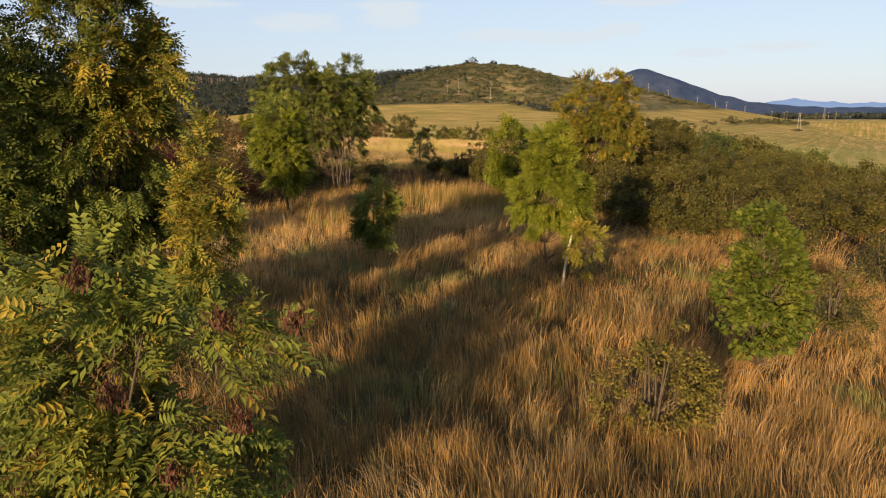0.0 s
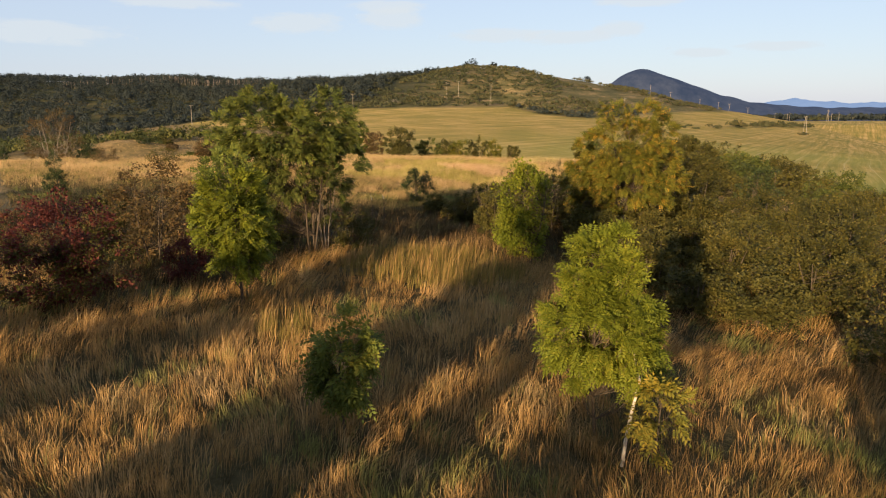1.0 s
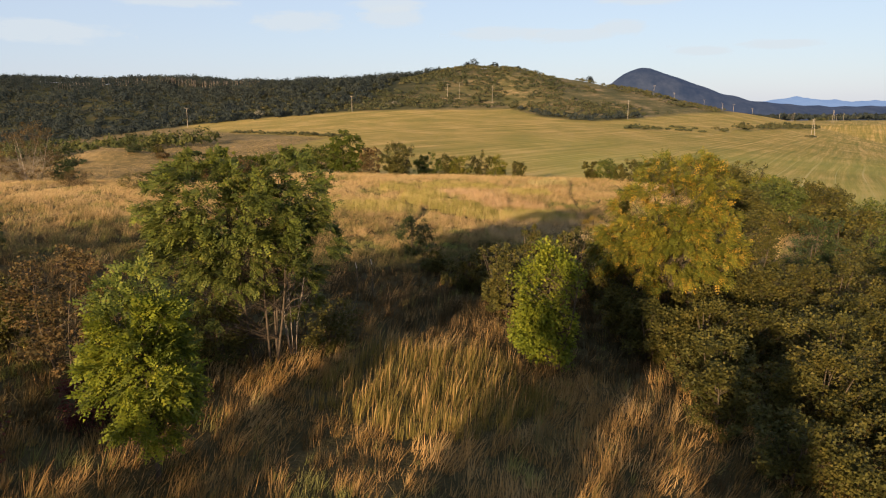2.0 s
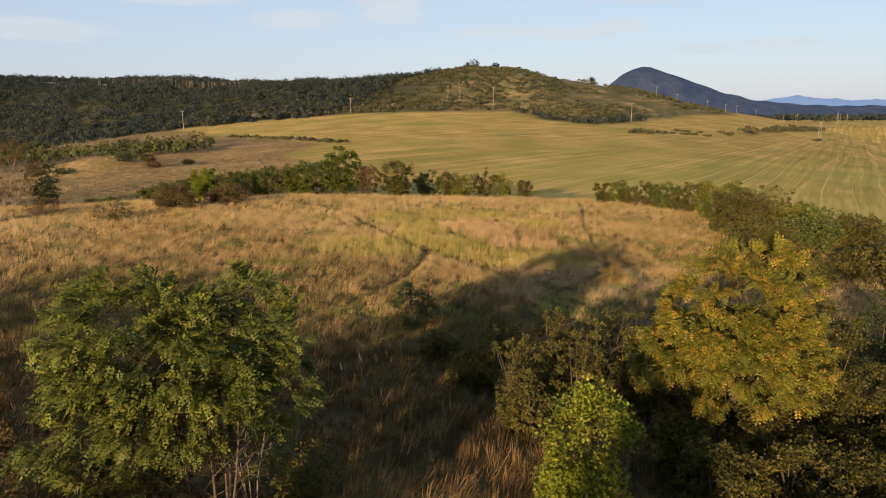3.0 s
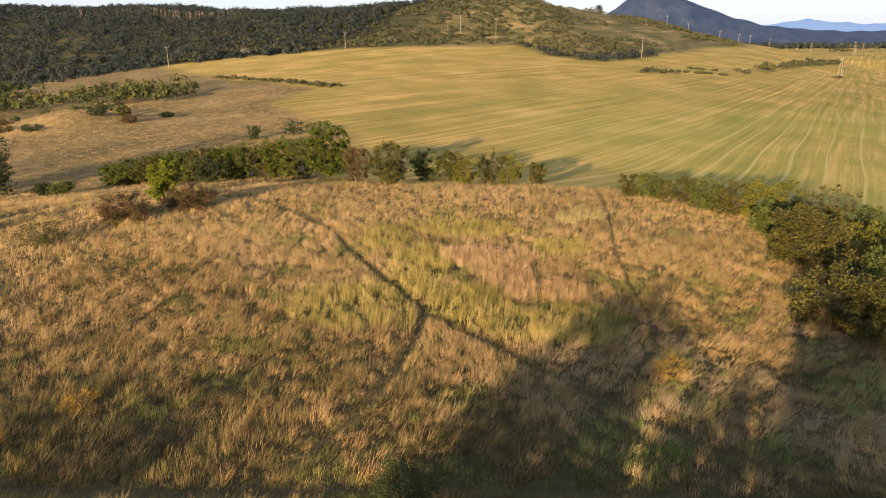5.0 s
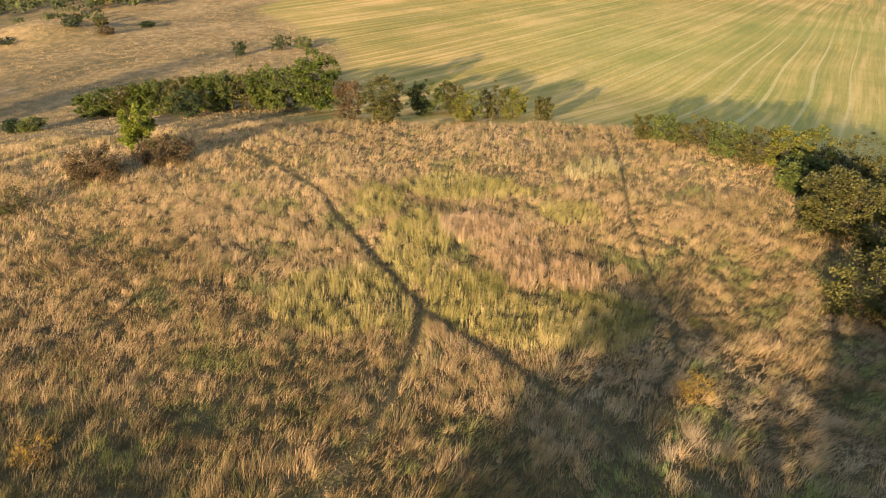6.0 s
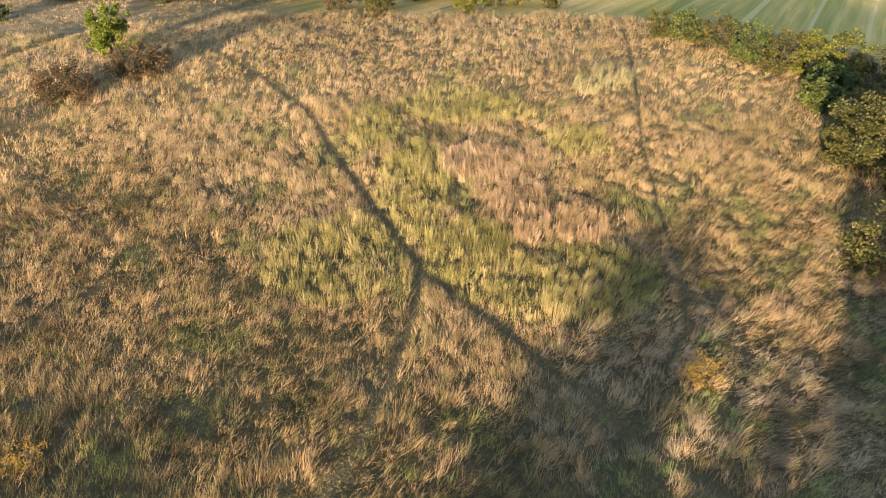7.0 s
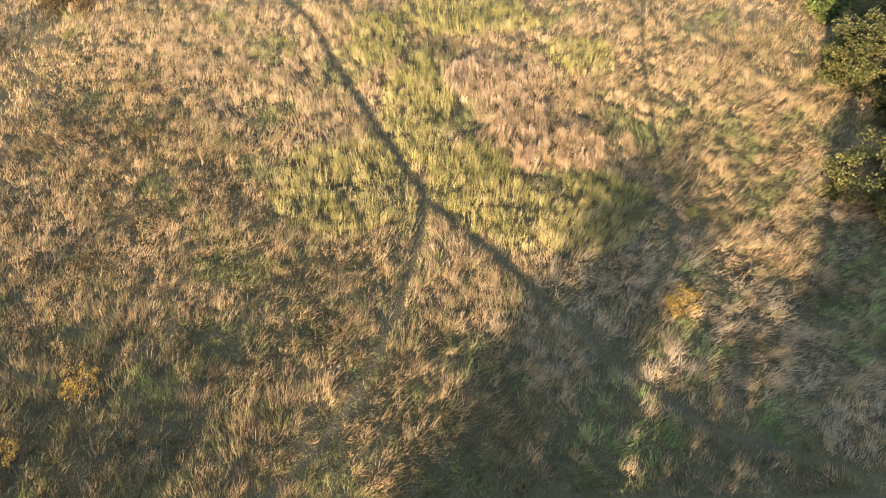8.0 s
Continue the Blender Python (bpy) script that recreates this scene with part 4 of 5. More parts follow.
grng = np.random.default_rng(5)
NEARBANDS = ((1.5, 14, 20.0, 18, 0.0075, True), (14, 30, 15.0, 16, 0.011, False), (30, 57, 9.5, 14, 0.019, None))
for y0, y1, per, each, wid, curl in NEARBANDS:
    x, y = scatter(grng, -26, 30, y0, y1, per, lambda x, y: (np.abs(x + 0.5) < 0.68 * y + 4) & (x < 11 + 0.2 * y))
    reed = in_spot(x, y, REED)
    tall = 0.70 + 0.26 * waver(x, y, 0.45, 1.0) + 0.16 * waver(x, y, 1.7, 6.0) + grng.normal(0, 0.14, len(x))
    tall = np.clip(tall + 0.24 * waver(x, y, 3.4, 2.0), 0.22, 1.4)
    weed = ((in_spot(x, y, WEEDS) & (grng.uniform(0, 1, len(x)) < 0.8)) | (waver(x, y, 0.6, 40.0) + grng.normal(0, 0.3, len(x)) > 0.62)) & ~reed
    gre = ((waver(x, y, 0.5, 9.0) + 0.5 * waver(x, y, 1.9, 3.0) > 0.58) | (grng.uniform(0, 1, len(x)) < 0.08)) & ~reed & ~weed
    pale = (waver(x, y, 0.8, 14.0) + 0.6 * waver(x, y, 2.3, 8.0) > 0.55) & ~reed & ~weed & ~gre
    dry = ~reed & ~gre & ~weed & ~pale
    tn = tone_of(grng, x, y)
    blades("dry_grass", grng, x[dry], y[dry], each, tall[dry], 0.25, wid, tn[dry], M_STRAW, "tall dry straw-coloured grass in tufts", 0.55, curl)
    blades("green_grass", grng, x[gre], y[gre], each, tall[gre] * 0.72, 0.2, wid * 1.1, tn[gre], M_GREEN, "lower green grass between the dry tufts", 0.6, curl)
    blades("pale_grass", grng, x[pale], y[pale], each, tall[pale] * 0.95, 0.24, wid, tn[pale], M_MEADOW, "pale wispy dry grass in tufts", 0.8, curl)
    if weed.any():
        blades("dead_weeds", grng, x[weed], y[weed], each, tall[weed] * 0.9, 0.2, wid, tn[weed], M_WEED, "brown dead weeds, darkened to carry the hollow's shade", 0.4, None)
    if reed.any():
        blades("reed_grass", grng, x[reed], y[reed], each, tall[reed] * 0.9 + 0.15, 0.18, wid, tn[reed], M_REED, "tall golden-green reed grass", 0.25, curl)
        k = reed & (grng.uniform(0, 1, len(x)) < 0.9)
        blades("reed_grass", grng, x[k], y[k], 2, tall[k] * 0.9 + 0.5, 0.16, 0.016, tn[k], M_STRAW, "tall tawny seed heads of reed grass", 0.2, False)

x, y = scatter(grng, -64, 44, 56, 133, 9.0, lambda x, y: (np.abs(x) < 0.64 * (y - 10)) & (y < rim_at(x) + 6.5 + 1.5 * waver(x, y, 0.5)) & (x < 38 + 0.02 * y))
far_part = (y > 102) | (np.abs(x) > 30)
keep = ~far_part | (grng.uniform(0, 1, len(x)) < 0.62)
x, y = x[keep], y[keep]
dist = path_near(x, y)
keep = dist > 0.40 + 0.10 * waver(x, y, 1.5, 2.0)
x, y, dist = x[keep], y[keep], dist[keep]
lush, pink, pale, gre = (in_spot(x, y, q) for q in (LUSH, PINK, PALE, GREEN + DULLGREEN))
lush &= ~pink
ble = in_spot(x, y, BLEACH) & ~lush & ~pink & ~pale & (waver(x, y, 1.7, 21.0) + grng.normal(0, 0.3, len(x)) > -0.1)
gre = (gre | (waver(x, y, 0.5, 9.0) > 0.55)) & ~lush & ~pink & ~pale & ~ble & (grng.uniform(0, 1, len(x)) < 0.8)
gre |= (grng.uniform(0, 1, len(x)) < 0.20) & ~lush & ~pink & ~pale & ~ble
shadow_green = gre & in_spot(x, y, GREEN) & (waver(x, y, 1.3, 33.0) + grng.normal(0, 0.3, len(x)) > -0.25)
gre &= ~shadow_green
dry = ~(lush | pink | pale | gre | ble | shadow_green)
lump = waver(x, y, 3.2, 2.0) + 0.5 * waver(x, y, 1.6, 5.0)
tall = np.clip(0.56 + 0.18 * waver(x, y, 0.6, 1.0) + np.where(lush | pink | pale, 0.10, 0.26) * lump + grng.normal(0, 0.12, len(x)), 0.16, 1.15) * (0.6 + 0.4 * smooth(0.35, 0.7, dist))
# tone also carries light: far end lighter, near edge darker, tree shadow lifted
tn = tone_of(grng, x, y) - 0.20 * (1 - smooth(58, 64, y)) - 0.21 * (1 - smooth(64, 80, y)) * (1 - smooth(-1, 6, x)) + 0.10 * smooth(70, 80, y) + 0.08 * smooth(88, 104, y) + 0.10 * smooth(3, 8, x) * (1 - smooth(76, 84, y)) + 0.08 * smooth(76, 84, y) * (1 - smooth(-9, -4, x))
tn = np.clip(tn - 0.12 * smooth(8, 14, x) * smooth(76, 90, y), 0, 1)
# tree-shadow zone: tone contrast and lumps raised so tufts show in shade
mixed = smooth(3, 7, x) * (1 - smooth(78, 84, y))
tn = np.clip(tn + 0.9 * (tn - 0.52) * mixed, 0, 1)
tall = np.clip(tall + 0.22 * lump * mixed, 0.14, 1.3)
brown = dry & (grng.uniform(0, 1, len(x)) < 0.28 * (1 - smooth(64, 78, y)) * (1 - 0.7 * smooth(-2, 6, x)))
dry &= ~brown
core = (np.abs(x) < 27) & (y < 104)
for part_, wid, each in ((core, 0.019, 23), (~core, 0.028, 14)):
    for sel, add, scale, spread, bend, material, label in (
            (dry, 0.06, 1.0, 0.34, 0.60, M_MEADOW, "dry golden-brown meadow grass in clumps"),
            (brown, 0.06, 1.0, 0.34, 0.60, M_WEED, "brown dead weeds among the meadow grass"),
            (gre, 0.08, 0.75, 0.36, 0.60, M_GREEN, "low green meadow grass"),
            (shadow_green, 0.08, 0.75, 0.36, 0.60, M_SHADEGRASS, "green meadow grass, brightened within the tree shadow"),
            (ble, 0.04, 0.9, 0.36, 0.75, M_BLEACH, "bleached dead meadow grass, lightening the tree shadow"),
            (lush, 0.16, 1.0, 0.32, 0.28, M_LUSH, "upright yellow-green meadow grass"),
            (pink, 0.22, 1.0, 0.32, 0.25, M_PINK, "dense pinkish seed heads of reed grass"),
            (pink, 0.05, 0.8, 0.32, 0.35, M_LUSH, "yellow-green grass under the seed heads"),
            (pale, 0.40, 1.0, 0.30, 0.30, M_PALEREED, "pale straw-coloured grass patch")):
        k = sel & part_
        blades("meadow_grass", grng, x[k], y[k], each + (6 if bend < 0.4 else 0), tall[k] * scale + add, spread, wid * (0.75 if bend < 0.4 else 1.0), tn[k], material, label, bend, None)
for sel, extra_tall, material, label in ((lush, 0.14, M_MEADOW, "tan seed heads above the yellow-green grass"), (pink, 0.20, M_PINK, "pinkish seed heads standing above the grass")):
    k = sel & core & (grng.uniform(0, 1, len(x)) < 0.6)
    blades("seed_heads", grng, x[k], y[k], 3, tall[k] + extra_tall, 0.34, 0.020, tn[k], material, label, 0.22, False)

# the same dry grass goes on, thinner, round the strip
x, y = scatter(grng, -44, 46, -14, 57, 1.6, lambda x, y: (np.abs(x + 0.5) >= 0.68 * y + 4) | (x >= 11 + 0.2 * y) | (np.abs(x + 0.5) > 26))
blades("dry_grass", grng, x, y, 8, 0.7, 0.4, 0.032, tone_of(grng, x, y) * 0.8, M_STRAW, "tall dry straw-coloured grass in tufts", 0.7, None)

# short grass on the tracks
for per, material, label in ((16.0, M_GREEN, "short green trodden grass on the tracks"), (22.0, M_MEADOW, "short dry trodden grass on the tracks")):
    x, y = scatter(grng, -42, 30, 58, 122, per, lambda x, y: path_near(x, y) < 0.66)
    blades("track_grass", grng, x, y, 10, 0.14 + 0.10 * grng.uniform(0, 1, len(x)), 0.2, 0.022, tone_of(grng, x, y) * 0.6, material, label, 0.8, None)

# coarse pasture and rim grass farther off
x, y = scatter(grng, -110, -36, 46, 130, 1.1, lambda x, y: (x < -0.64 * (y - 10)) | (x < -60))
blades("pasture_grass", grng, x, y, 12, 0.42, 0.6, 0.04, tone_of(grng, x, y) * 0.7, M_MEADOW, "dry tussocky pasture grass", 0.5, None)
x, y = scatter(grng, -120, -14, 108, 300, 2.2, lambda x, y: (x < np.interp(y, WEST_Y, WEST_X)) & (y > rim_at(x) + 2) & (path_near(x, y) > 1) & (grng.uniform(0, 1, len(x)) < 1.25 - y / 330))
blades("pasture_grass", grng, x, y, 7, 0.30 + 0.12 * waver(x, y, 0.9, 2.0), 0.6, 0.06, tone_of(grng, x, y) * 0.85, M_MEADOW, "dry tussocky pasture grass", 0.5, None)


# ---- far woods ----
def woods(name, rng, x, y, wide, tall, each, material, label, leaf=1.1, sink=0.0):
    n = len(x)
    z = land(x, y)
    which = np.repeat(np.arange(n), each)
    d = unit(rng.normal(0, 1, (len(which), 3)))
    d[:, 2] = np.abs(d[:, 2]) * 1.1 - 0.35
    rad = rng.uniform(0.5, 1.0, len(which)) * (1 + 0.25 * np.sin(d[:, 0] * 7 + which) * np.cos(d[:, 1] * 6))
    pos = np.stack([x[which] + d[:, 0] * rad * wide[which] * 0.5, y[which] + d[:, 1] * rad * wide[which] * 0.5,
                    z[which] + tall[which] * (0.5 + 0.5 * d[:, 2] * rad) - sink], 1)
    skin = unit(d + rng.normal(0, 0.28, d.shape))
    a = unit(np.cross(skin, rng.normal(0, 1, (len(which), 3))))
    b = np.cross(skin, a)
    s = leaf * rng.uniform(0.6, 1.4, len(which))
    v, f = leaf_tris(pos - a * (s * 0.5)[:, None], a, b, s * 1.1, s * 0.9)
    me = bpy.data.meshes.new(name)
    me.from_pydata(v, [], f)
    me.materials.append(material)
    ob = tagged(new(name, me), label, "woodland", kind="stuff")
    add_attr(ob, "tone", np.repeat(np.clip(rng.beta(1.6, 2.2, n) * 0.75 + 0.25 * waver(x, y, 0.02, 4.0) + 0.1, 0, 1)[which], 3))
    return ob


wrng = np.random.default_rng(8)
x, y = scatter(wrng, -560, 40, 330, 740, 0.032, lambda x, y: (y > foot_at(x) - 4 - 1.0 * np.maximum(0, -165 - x) + 8 * waver(x, y, 0.03)) & (x < 0 - np.maximum(0, 660 - y) * 0.42 + 22 * waver(x, y, 0.02, 3)) & ~((y > 596 + 8 * waver(x, y, 0.05)) & (y < 612) & (x > -330) & (x < -145)))
n = len(x)
grown = smooth(430, 600, y + 30 * waver(x, y, 0.02))
woods("woodland", wrng, x, y, wrng.uniform(4.5, 8, n) + 2.0 * grown, wrng.uniform(3.5, 7.5, n) + 3.2 * grown, 40, M_WOODS, "dark mixed woodland covering the hillside", 1.0, 1.5)
x, y = scatter(wrng, -160, 260, 400, 740, 0.045, lambda x, y: (waver(x, y, 0.035, 6.0) + 0.4 * waver(x, y, 0.12, 1.0) > -0.60 + 0.72 * smooth(20, 110, x)) & (y > foot_at(x) + 6) & (x < 235))
n = len(x)
woods("scrubland", wrng, x, y, wrng.uniform(3, 6.5, n), wrng.uniform(1.4, 3.8, n), 22, M_SCRUB, "scrub bushes scattered over the dry hill", 0.9)
x = wrng.uniform(46, 120, 46)
y = foot_at(x) + wrng.uniform(-2, 12, 46)
woods("scrubland", wrng, x, y, wrng.uniform(3, 6, 46), wrng.uniform(2, 5, 46), 50, M_WOODS, "dark bushes along the foot of the hill", 0.8)
# a few greyish, whitening shrubs at the hill's foot
M_PALESHRUB = grassy("greyish_shrub_leaves", [(0.10, (0.09, 0.085, 0.065)), (0.5, (0.15, 0.14, 0.11)), (0.95, (0.22, 0.20, 0.16))], 0.3)
x, y = np.array([-36.0, -32.0, -28.5, -110.0]), np.array([484.0, 486.0, 483.0, 446.0])
woods("scrubland", wrng, x, y, np.array([5.0, 6.0, 4.0, 7.0]), np.array([3.0, 4.0, 2.6, 6.0]), 80, M_PALESHRUB, "greyish whitening shrubs at the hill's foot", 0.7)
# bare trunks of a pine stand showing above lower trees
tx = np.concatenate([wrng.uniform(-325, -150, 110), wrng.uniform(-232, -178, 60)])
ty = 614 + wrng.uniform(-2, 6, 170)
tz = land(tx, ty)
th = wrng.uniform(4.5, 6.5, 170)
stand = Tubes()
for a_, b_, c_, h_ in zip(tx, ty, tz, th):
    stand.add([(a_, b_, c_ - 0.5), (a_, b_, c_ + h_)], [0.17, 0.10], 3)
me = bpy.data.meshes.new("tree_trunks")
me.from_pydata(stand.v, [], stand.f)
me.materials.append(M_GREYSTEM)
tagged(new("tree_trunks", me), "rows of bare grey pine trunks in the woodland", "woodland", kind="stuff")
# scrub belt below the woods and loose bushes in the field
x, y = scatter(wrng, -260, -84, 262, 400, 0.045, lambda x, y: (x < -86 - 0.30 * np.maximum(0, y - 290)) & (y > 268 + 0.05 * (x + 90) + 6 * waver(x, y, 0.06)) & (y < 312 + 1.1 * np.maximum(0, -138 - x)) & (waver(x, y, 0.05, 2) > -0.55))
n = len(x)
woods("scrubland", wrng, x, y, wrng.uniform(3.5, 7, n), wrng.uniform(3, 7, n), 40, M_BELT, "belt of olive bushes below the woodland", 0.8)
x, y = scatter(wrng, -190, -84, 236, 285, 0.006, lambda x, y: (waver(x, y, 0.09, 1.0) > -0.2) & (np.hypot(x + 98, y - 224) > 16))
n = len(x)
woods("scrubland", wrng, x, y, wrng.uniform(2.5, 6, n), wrng.uniform(1.4, 4.5, n), 60, M_BELT, "loose bushes below the woodland", 0.6)
x, y = scatter(wrng, -100, -36, 296, 350, 0.3, lambda x, y: np.abs(y - 300 + 0.9 * (x + 42)) < 3.5 + 2 * waver(x, y, 0.2))
n = len(x)
woods("scrubland", wrng, x, y, wrng.uniform(1.2, 2.8, n), wrng.uniform(0.5, 1.6, n), 24, M_SCRUB, "strip of low scrub in the field", 0.6)
for cx, cy, rx, ry, cnt, hh in ((98, 362, 7, 2, 12, 2.4), (145, 392, 3, 1.5, 4, 2.4), (211, 425, 3, 1.2, 4, 1.8), (395, 765, 14, 4, 14, 6), (168, 414, 4, 2, 6, 6.0), (118, 372, 10, 1.5, 8, 1.2), (125, 394, 12, 0.8, 8, 0.9)):
    x, y = wrng.normal(cx, rx * 0.6, cnt), wrng.normal(cy, ry * 0.6, cnt)
    woods("scrubland", wrng, x, y, wrng.uniform(2.5, 5, cnt), hh * wrng.uniform(0.6, 1.2, cnt), 50, M_SCRUB, "clump of bushes in the mown field", 0.8)
u = wrng.uniform(0, 1, 70) ** 0.8
x, y = 163 + 127 * u + wrng.normal(0, 2, 70), 415 + 160 * u + wrng.normal(0, 3, 70)
woods("scrubland", wrng, x, y, wrng.uniform(3, 6, 70), wrng.uniform(2.2, 4.6, 70), 50, M_SCRUB, "line of bushes across the mown field", 0.8)
x, y = scatter(wrng, 150, 1000, 860, 1100, 0.010, lambda x, y: y > 900)
n = len(x)
woods("woodland", wrng, x, y, wrng.uniform(7, 12, n), wrng.uniform(7, 12, n), 10, M_WOODS, "distant dark woodland beyond the field", 3.0)
# single trees on the skyline
for k, (x, y, w, h) in enumerate(((28, 690, 12, 9), (22, 692, 7, 6), (47, 690, 8, 7), (137, 690, 9, 8.5), (-8, 690, 5, 4), (70, 690, 9, 4.5))):
    shrub("hilltop_tree", x, y, w * 0.5, h, M_WOODS, "dark rounded tree on the hill's skyline", 300 + k, leaves=900, size=0.8)


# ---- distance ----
# distance haze is painted in: bluish base colour plus a faint blue emission
def ridge_material(name, a, b_, haze_glow):
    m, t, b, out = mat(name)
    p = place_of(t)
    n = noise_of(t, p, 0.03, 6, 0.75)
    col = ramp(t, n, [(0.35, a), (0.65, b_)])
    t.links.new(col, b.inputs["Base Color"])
    b.inputs["Emission Color"].default_value = (*haze_glow, 1)
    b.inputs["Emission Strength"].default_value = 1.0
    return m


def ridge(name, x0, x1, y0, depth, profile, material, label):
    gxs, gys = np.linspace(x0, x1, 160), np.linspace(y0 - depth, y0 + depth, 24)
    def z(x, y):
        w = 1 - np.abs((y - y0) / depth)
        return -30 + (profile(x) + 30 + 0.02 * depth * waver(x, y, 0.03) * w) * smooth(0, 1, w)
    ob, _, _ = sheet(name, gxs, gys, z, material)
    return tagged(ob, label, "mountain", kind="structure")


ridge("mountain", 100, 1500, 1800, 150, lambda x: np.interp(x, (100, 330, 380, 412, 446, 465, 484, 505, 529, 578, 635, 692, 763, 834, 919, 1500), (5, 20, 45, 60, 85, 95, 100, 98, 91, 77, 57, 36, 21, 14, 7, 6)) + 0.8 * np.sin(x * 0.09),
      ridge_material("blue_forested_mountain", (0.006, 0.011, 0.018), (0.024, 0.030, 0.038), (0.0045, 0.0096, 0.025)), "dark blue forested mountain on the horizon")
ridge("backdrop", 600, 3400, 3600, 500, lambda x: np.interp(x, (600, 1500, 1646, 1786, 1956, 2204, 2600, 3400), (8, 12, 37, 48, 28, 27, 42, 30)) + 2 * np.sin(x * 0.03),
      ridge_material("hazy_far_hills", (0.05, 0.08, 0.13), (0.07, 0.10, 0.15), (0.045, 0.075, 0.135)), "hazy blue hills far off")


# ---- power poles ----
def pole_at(x, y, tall, twin=False):
    top = thing("utility_pole", x, y, "pale concrete power pole standing in the field" if not twin else "double-legged power pole in the field", "pole", "power poles")
    for sg in ((-1, 1) if twin else (0,)):
        t_ = Tubes()
        t_.add([(sg * 1.1, 0, -0.5), (sg * 0.25, 0, tall)], [0.15, 0.09], 8)
        mesh_part("shaft", t_.v, t_.f, M_POLE, top)
    arm = Tubes()
    arm.add([(-1.1, 0, tall - 0.5), (1.1, 0, tall - 0.5)], [0.06, 0.06], 4)
    arm_part = mesh_part("crossarm", arm.v, arm.f, M_POLE, top)
    for dx in (-1.0, 0.0, 1.0):
        ins = Tubes()
        ins.add([(dx, 0, tall - 0.42), (dx, 0, tall - 0.15), (dx, 0, tall)], [0.06, 0.10, 0.04], 6)
        mesh_part("insulator", ins.v, ins.f, M_POLE, arm_part)
    return top


M_POLE = bark("weathered_concrete", (0.15, 0.13, 0.11), (0.26, 0.23, 0.19))
for x, y, tall in ((-143, 417, 11), (-56, 458, 10), (3, 505, 11), (11, 506, 12), (33, 500, 12), (108, 436, 11), (182, 640, 8), (203, 650, 8), (226, 640, 7), (250, 660, 8), (268, 680, 9), (290, 690, 9), (330, 720, 9), (352, 740, 8), (398, 830, 9), (430, 800, 8), (460, 840, 9)):
    pole_at(x, y, tall)
pole_at(212, 426, 11, True)
pole_at(372, 700, 12, True)

# ---- marker pole and dead stalks ----
M_WHITE = bark("white_paint", (0.62, 0.62, 0.60), (0.80, 0.80, 0.78))
M_BLACK = bark("dark_paint", (0.03, 0.03, 0.03), (0.06, 0.06, 0.06))
post = thing("marker_pole", -6.15, 46.5, "tall thin dark marker pole with white bands near its top", "pole")
t_ = Tubes()
t_.add([(0, 0, -0.4), (0, 0, 4.9)], [0.03, 0.026], 8)
shaft = mesh_part("shaft", t_.v, t_.f, M_BLACK, post)
for low, high in ((4.62, 4.92), (4.02, 4.16), (3.78, 3.98), (3.2, 3.4)):
    t_ = Tubes()
    t_.add([(0, 0, low), (0, 0, high)], [0.042, 0.042], 8)
    mesh_part("band", t_.v, t_.f, M_WHITE, shaft, "white band")
for x, y, h in ((-4.3, 50.6, 1.7), (-3.7, 52.0, 1.6)):
    st_ = thing("dead_stalk", x, y, "pale dry stalk of a tall weed", "stalk")
    t_ = Tubes()
    t_.add([(0, 0, -0.2), (0.03, 0, h * 0.6), (0.0, 0.02, h)], [0.03, 0.025, 0.02], 6)
    mesh_part("stem", t_.v, t_.f, M_TWIG, st_)
    t_ = Tubes()
    t_.add([(0.0, 0.02, h - 0.05), (-0.06, 0.0, h + 0.25)], [0.04, 0.015], 6)
    mesh_part("husk", t_.v, t_.f, M_PALE, st_, "pale split husk")


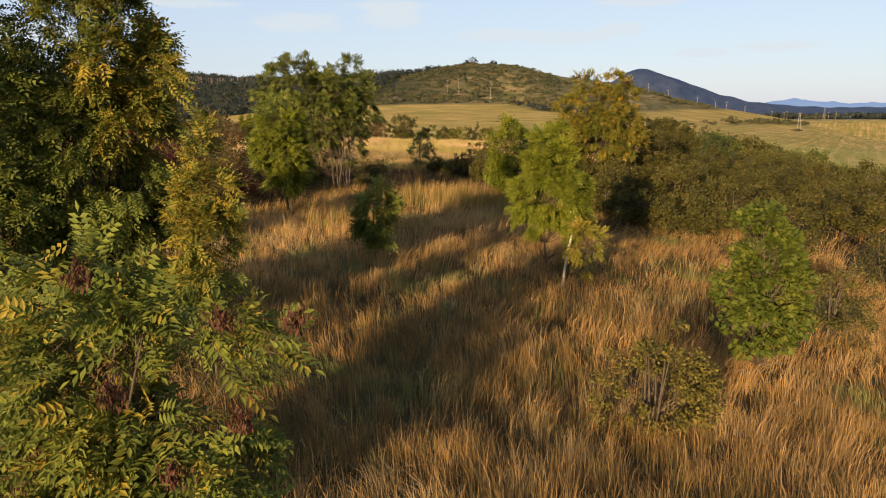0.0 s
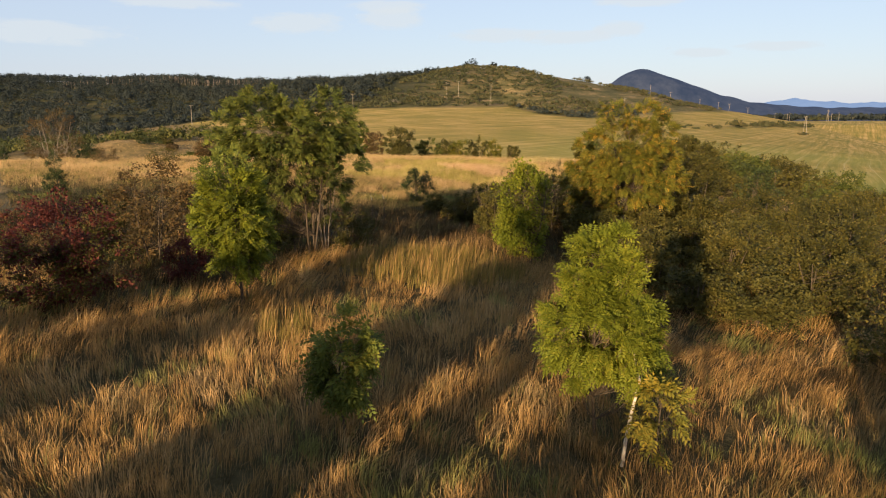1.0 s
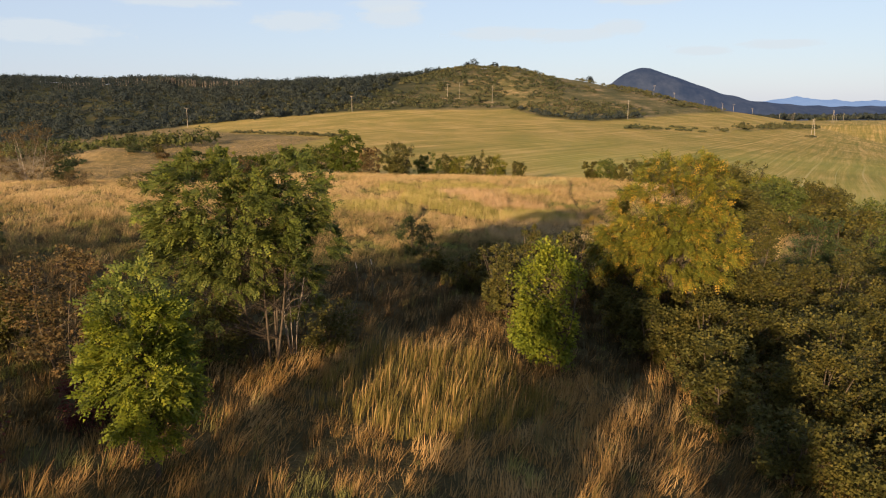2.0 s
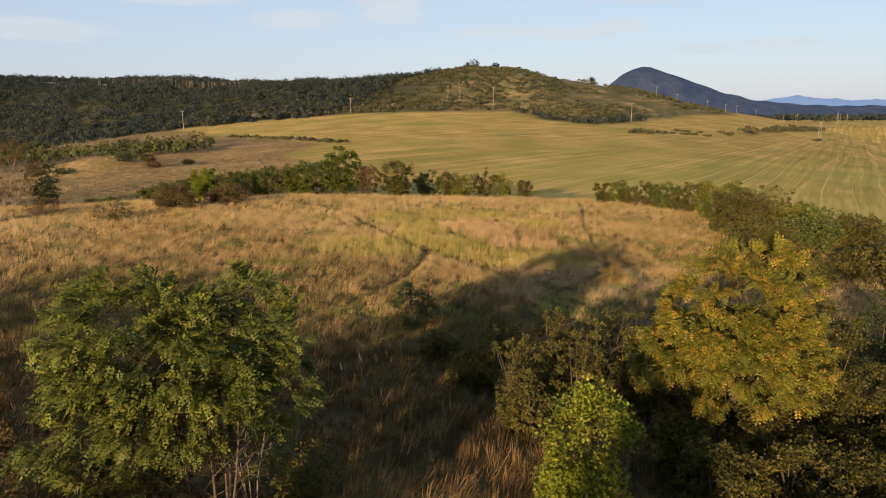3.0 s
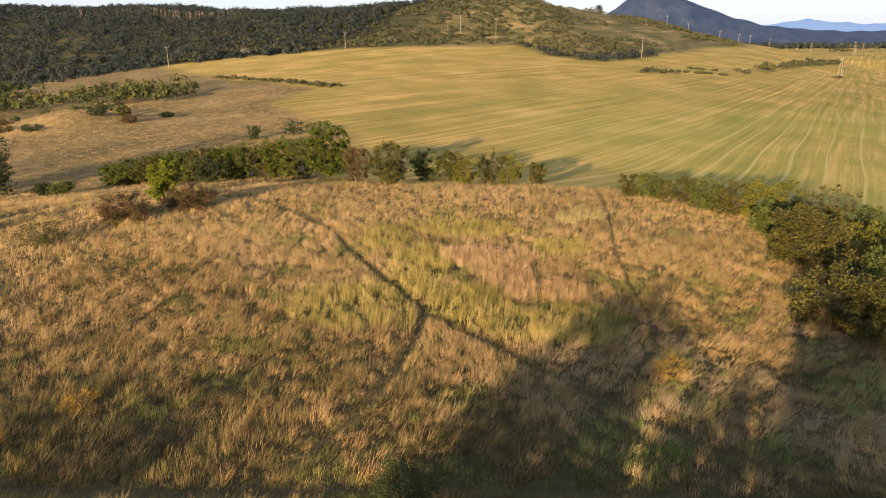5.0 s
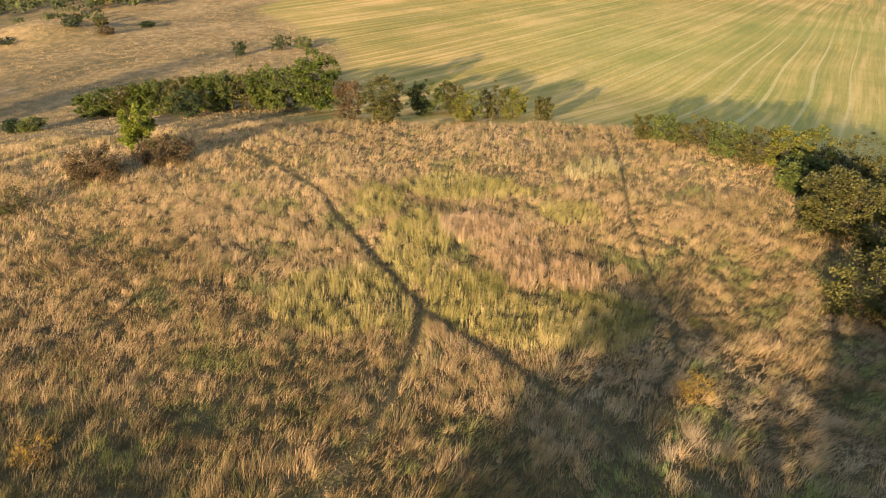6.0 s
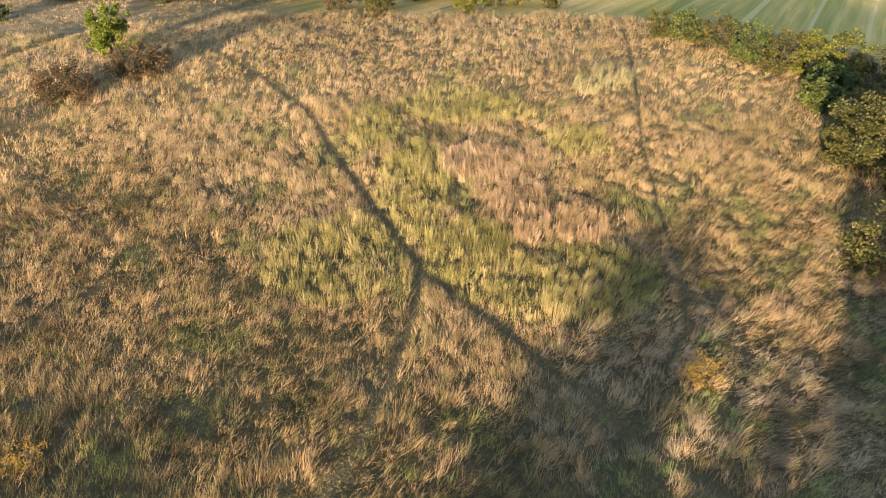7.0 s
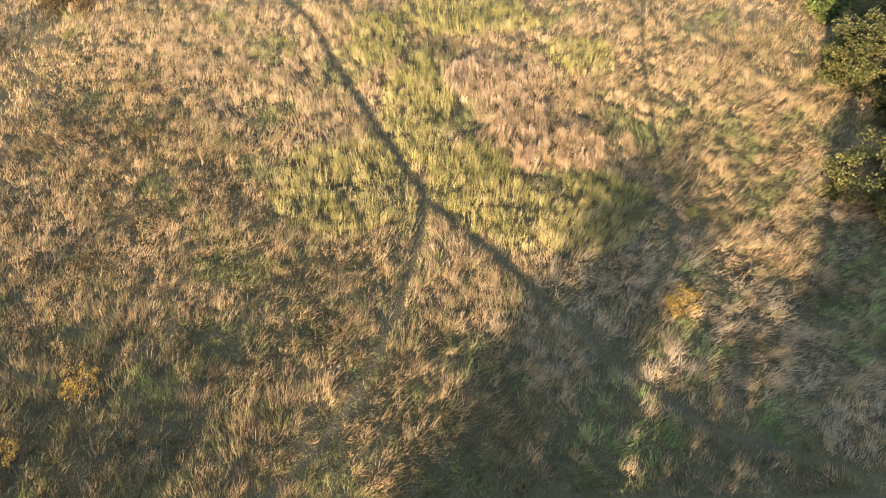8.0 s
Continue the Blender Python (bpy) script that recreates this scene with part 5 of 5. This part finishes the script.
# ---- clouds: thin banks low over the horizon, far behind everything ----
def cloud_material():
    m = bpy.data.materials.new("thin_cloud")
    m.use_nodes = True
    t = m.node_tree
    t.nodes.clear()
    out = t.nodes.new("ShaderNodeOutputMaterial")
    # emission stands in for sunlight on the cloud
    em = node(t, "ShaderNodeEmission", Strength=0.29)
    em.inputs[0].default_value = (0.84, 0.93, 1.0, 1)
    clear = t.nodes.new("ShaderNodeBsdfTransparent")
    mp = node(t, "ShaderNodeMapping")
    mp.inputs["Scale"].default_value = (1, 1, 3.5)
    t.links.new(place_of(t), mp.inputs["Vector"])
    n = noise_of(t, mp.outputs[0], 0.006, 6, 0.6)
    a = math_node(t, "MULTIPLY", math_node(t, "SUBTRACT", math_node(t, "ADD", math_node(t, "MULTIPLY", attr(t, "core"), 0.55), n), 0.56), 2.3)
    a = math_node(t, "MINIMUM", math_node(t, "MAXIMUM", a, 0.0), 0.72)
    mx = t.nodes.new("ShaderNodeMixShader")
    t.links.new(a, mx.inputs[0])
    t.links.new(clear.outputs[0], mx.inputs[1])
    t.links.new(em.outputs[0], mx.inputs[2])
    t.links.new(mx.outputs[0], out.inputs[0])
    return m


M_CLOUD = cloud_material()
# azimuth, elevation, half width, half height in degrees
CLOUDS = ((-11.0, 6.4, 4.4, 0.9), (-4.0, 6.9, 3.0, 1.0), (-4.5, 7.7, 3.6, 0.6), (4.5, 5.6, 4.8, 0.6), (9.8, 5.4, 4.6, 0.6), (13.5, 5.9, 2.4, 0.7), (-29.5, 5.2, 7.0, 0.9), (19.5, 4.1, 2.6, 0.4), (24.5, 4.4, 3.2, 0.4), (-20, 7.6, 5, 0.5), (15, 7.9, 4, 0.5))
for az, el, wa, he in CLOUDS:
    us, vs = np.linspace(-1, 1, 25), np.linspace(-1, 1, 9)
    gu, gv = np.meshgrid(us, vs)
    a, e = np.radians(az + gu * wa), np.radians(el + gv * he)
    dist = 4700 * (1 - 0.02 * (1 - gu ** 2) * (1 - gv ** 2))
    v = np.stack([(dist * np.sin(a) * np.cos(e)).ravel(), (dist * np.cos(a) * np.cos(e)).ravel(), (dist * np.sin(e)).ravel()], 1)
    i = (np.arange(8)[:, None] * 25 + np.arange(24)[None, :]).ravel()
    me = bpy.data.meshes.new("cloud")
    me.from_pydata(v, [], np.stack([i, i + 1, i + 26, i + 25], 1))
    me.materials.append(M_CLOUD)
    ob = tagged(new("cloud", me), "thin pale cloud streak low in the sky", "cloud", "clouds", "structure")
    add_attr(ob, "core", np.clip(1 - gu ** 2 - gv ** 2, 0, 1).ravel())
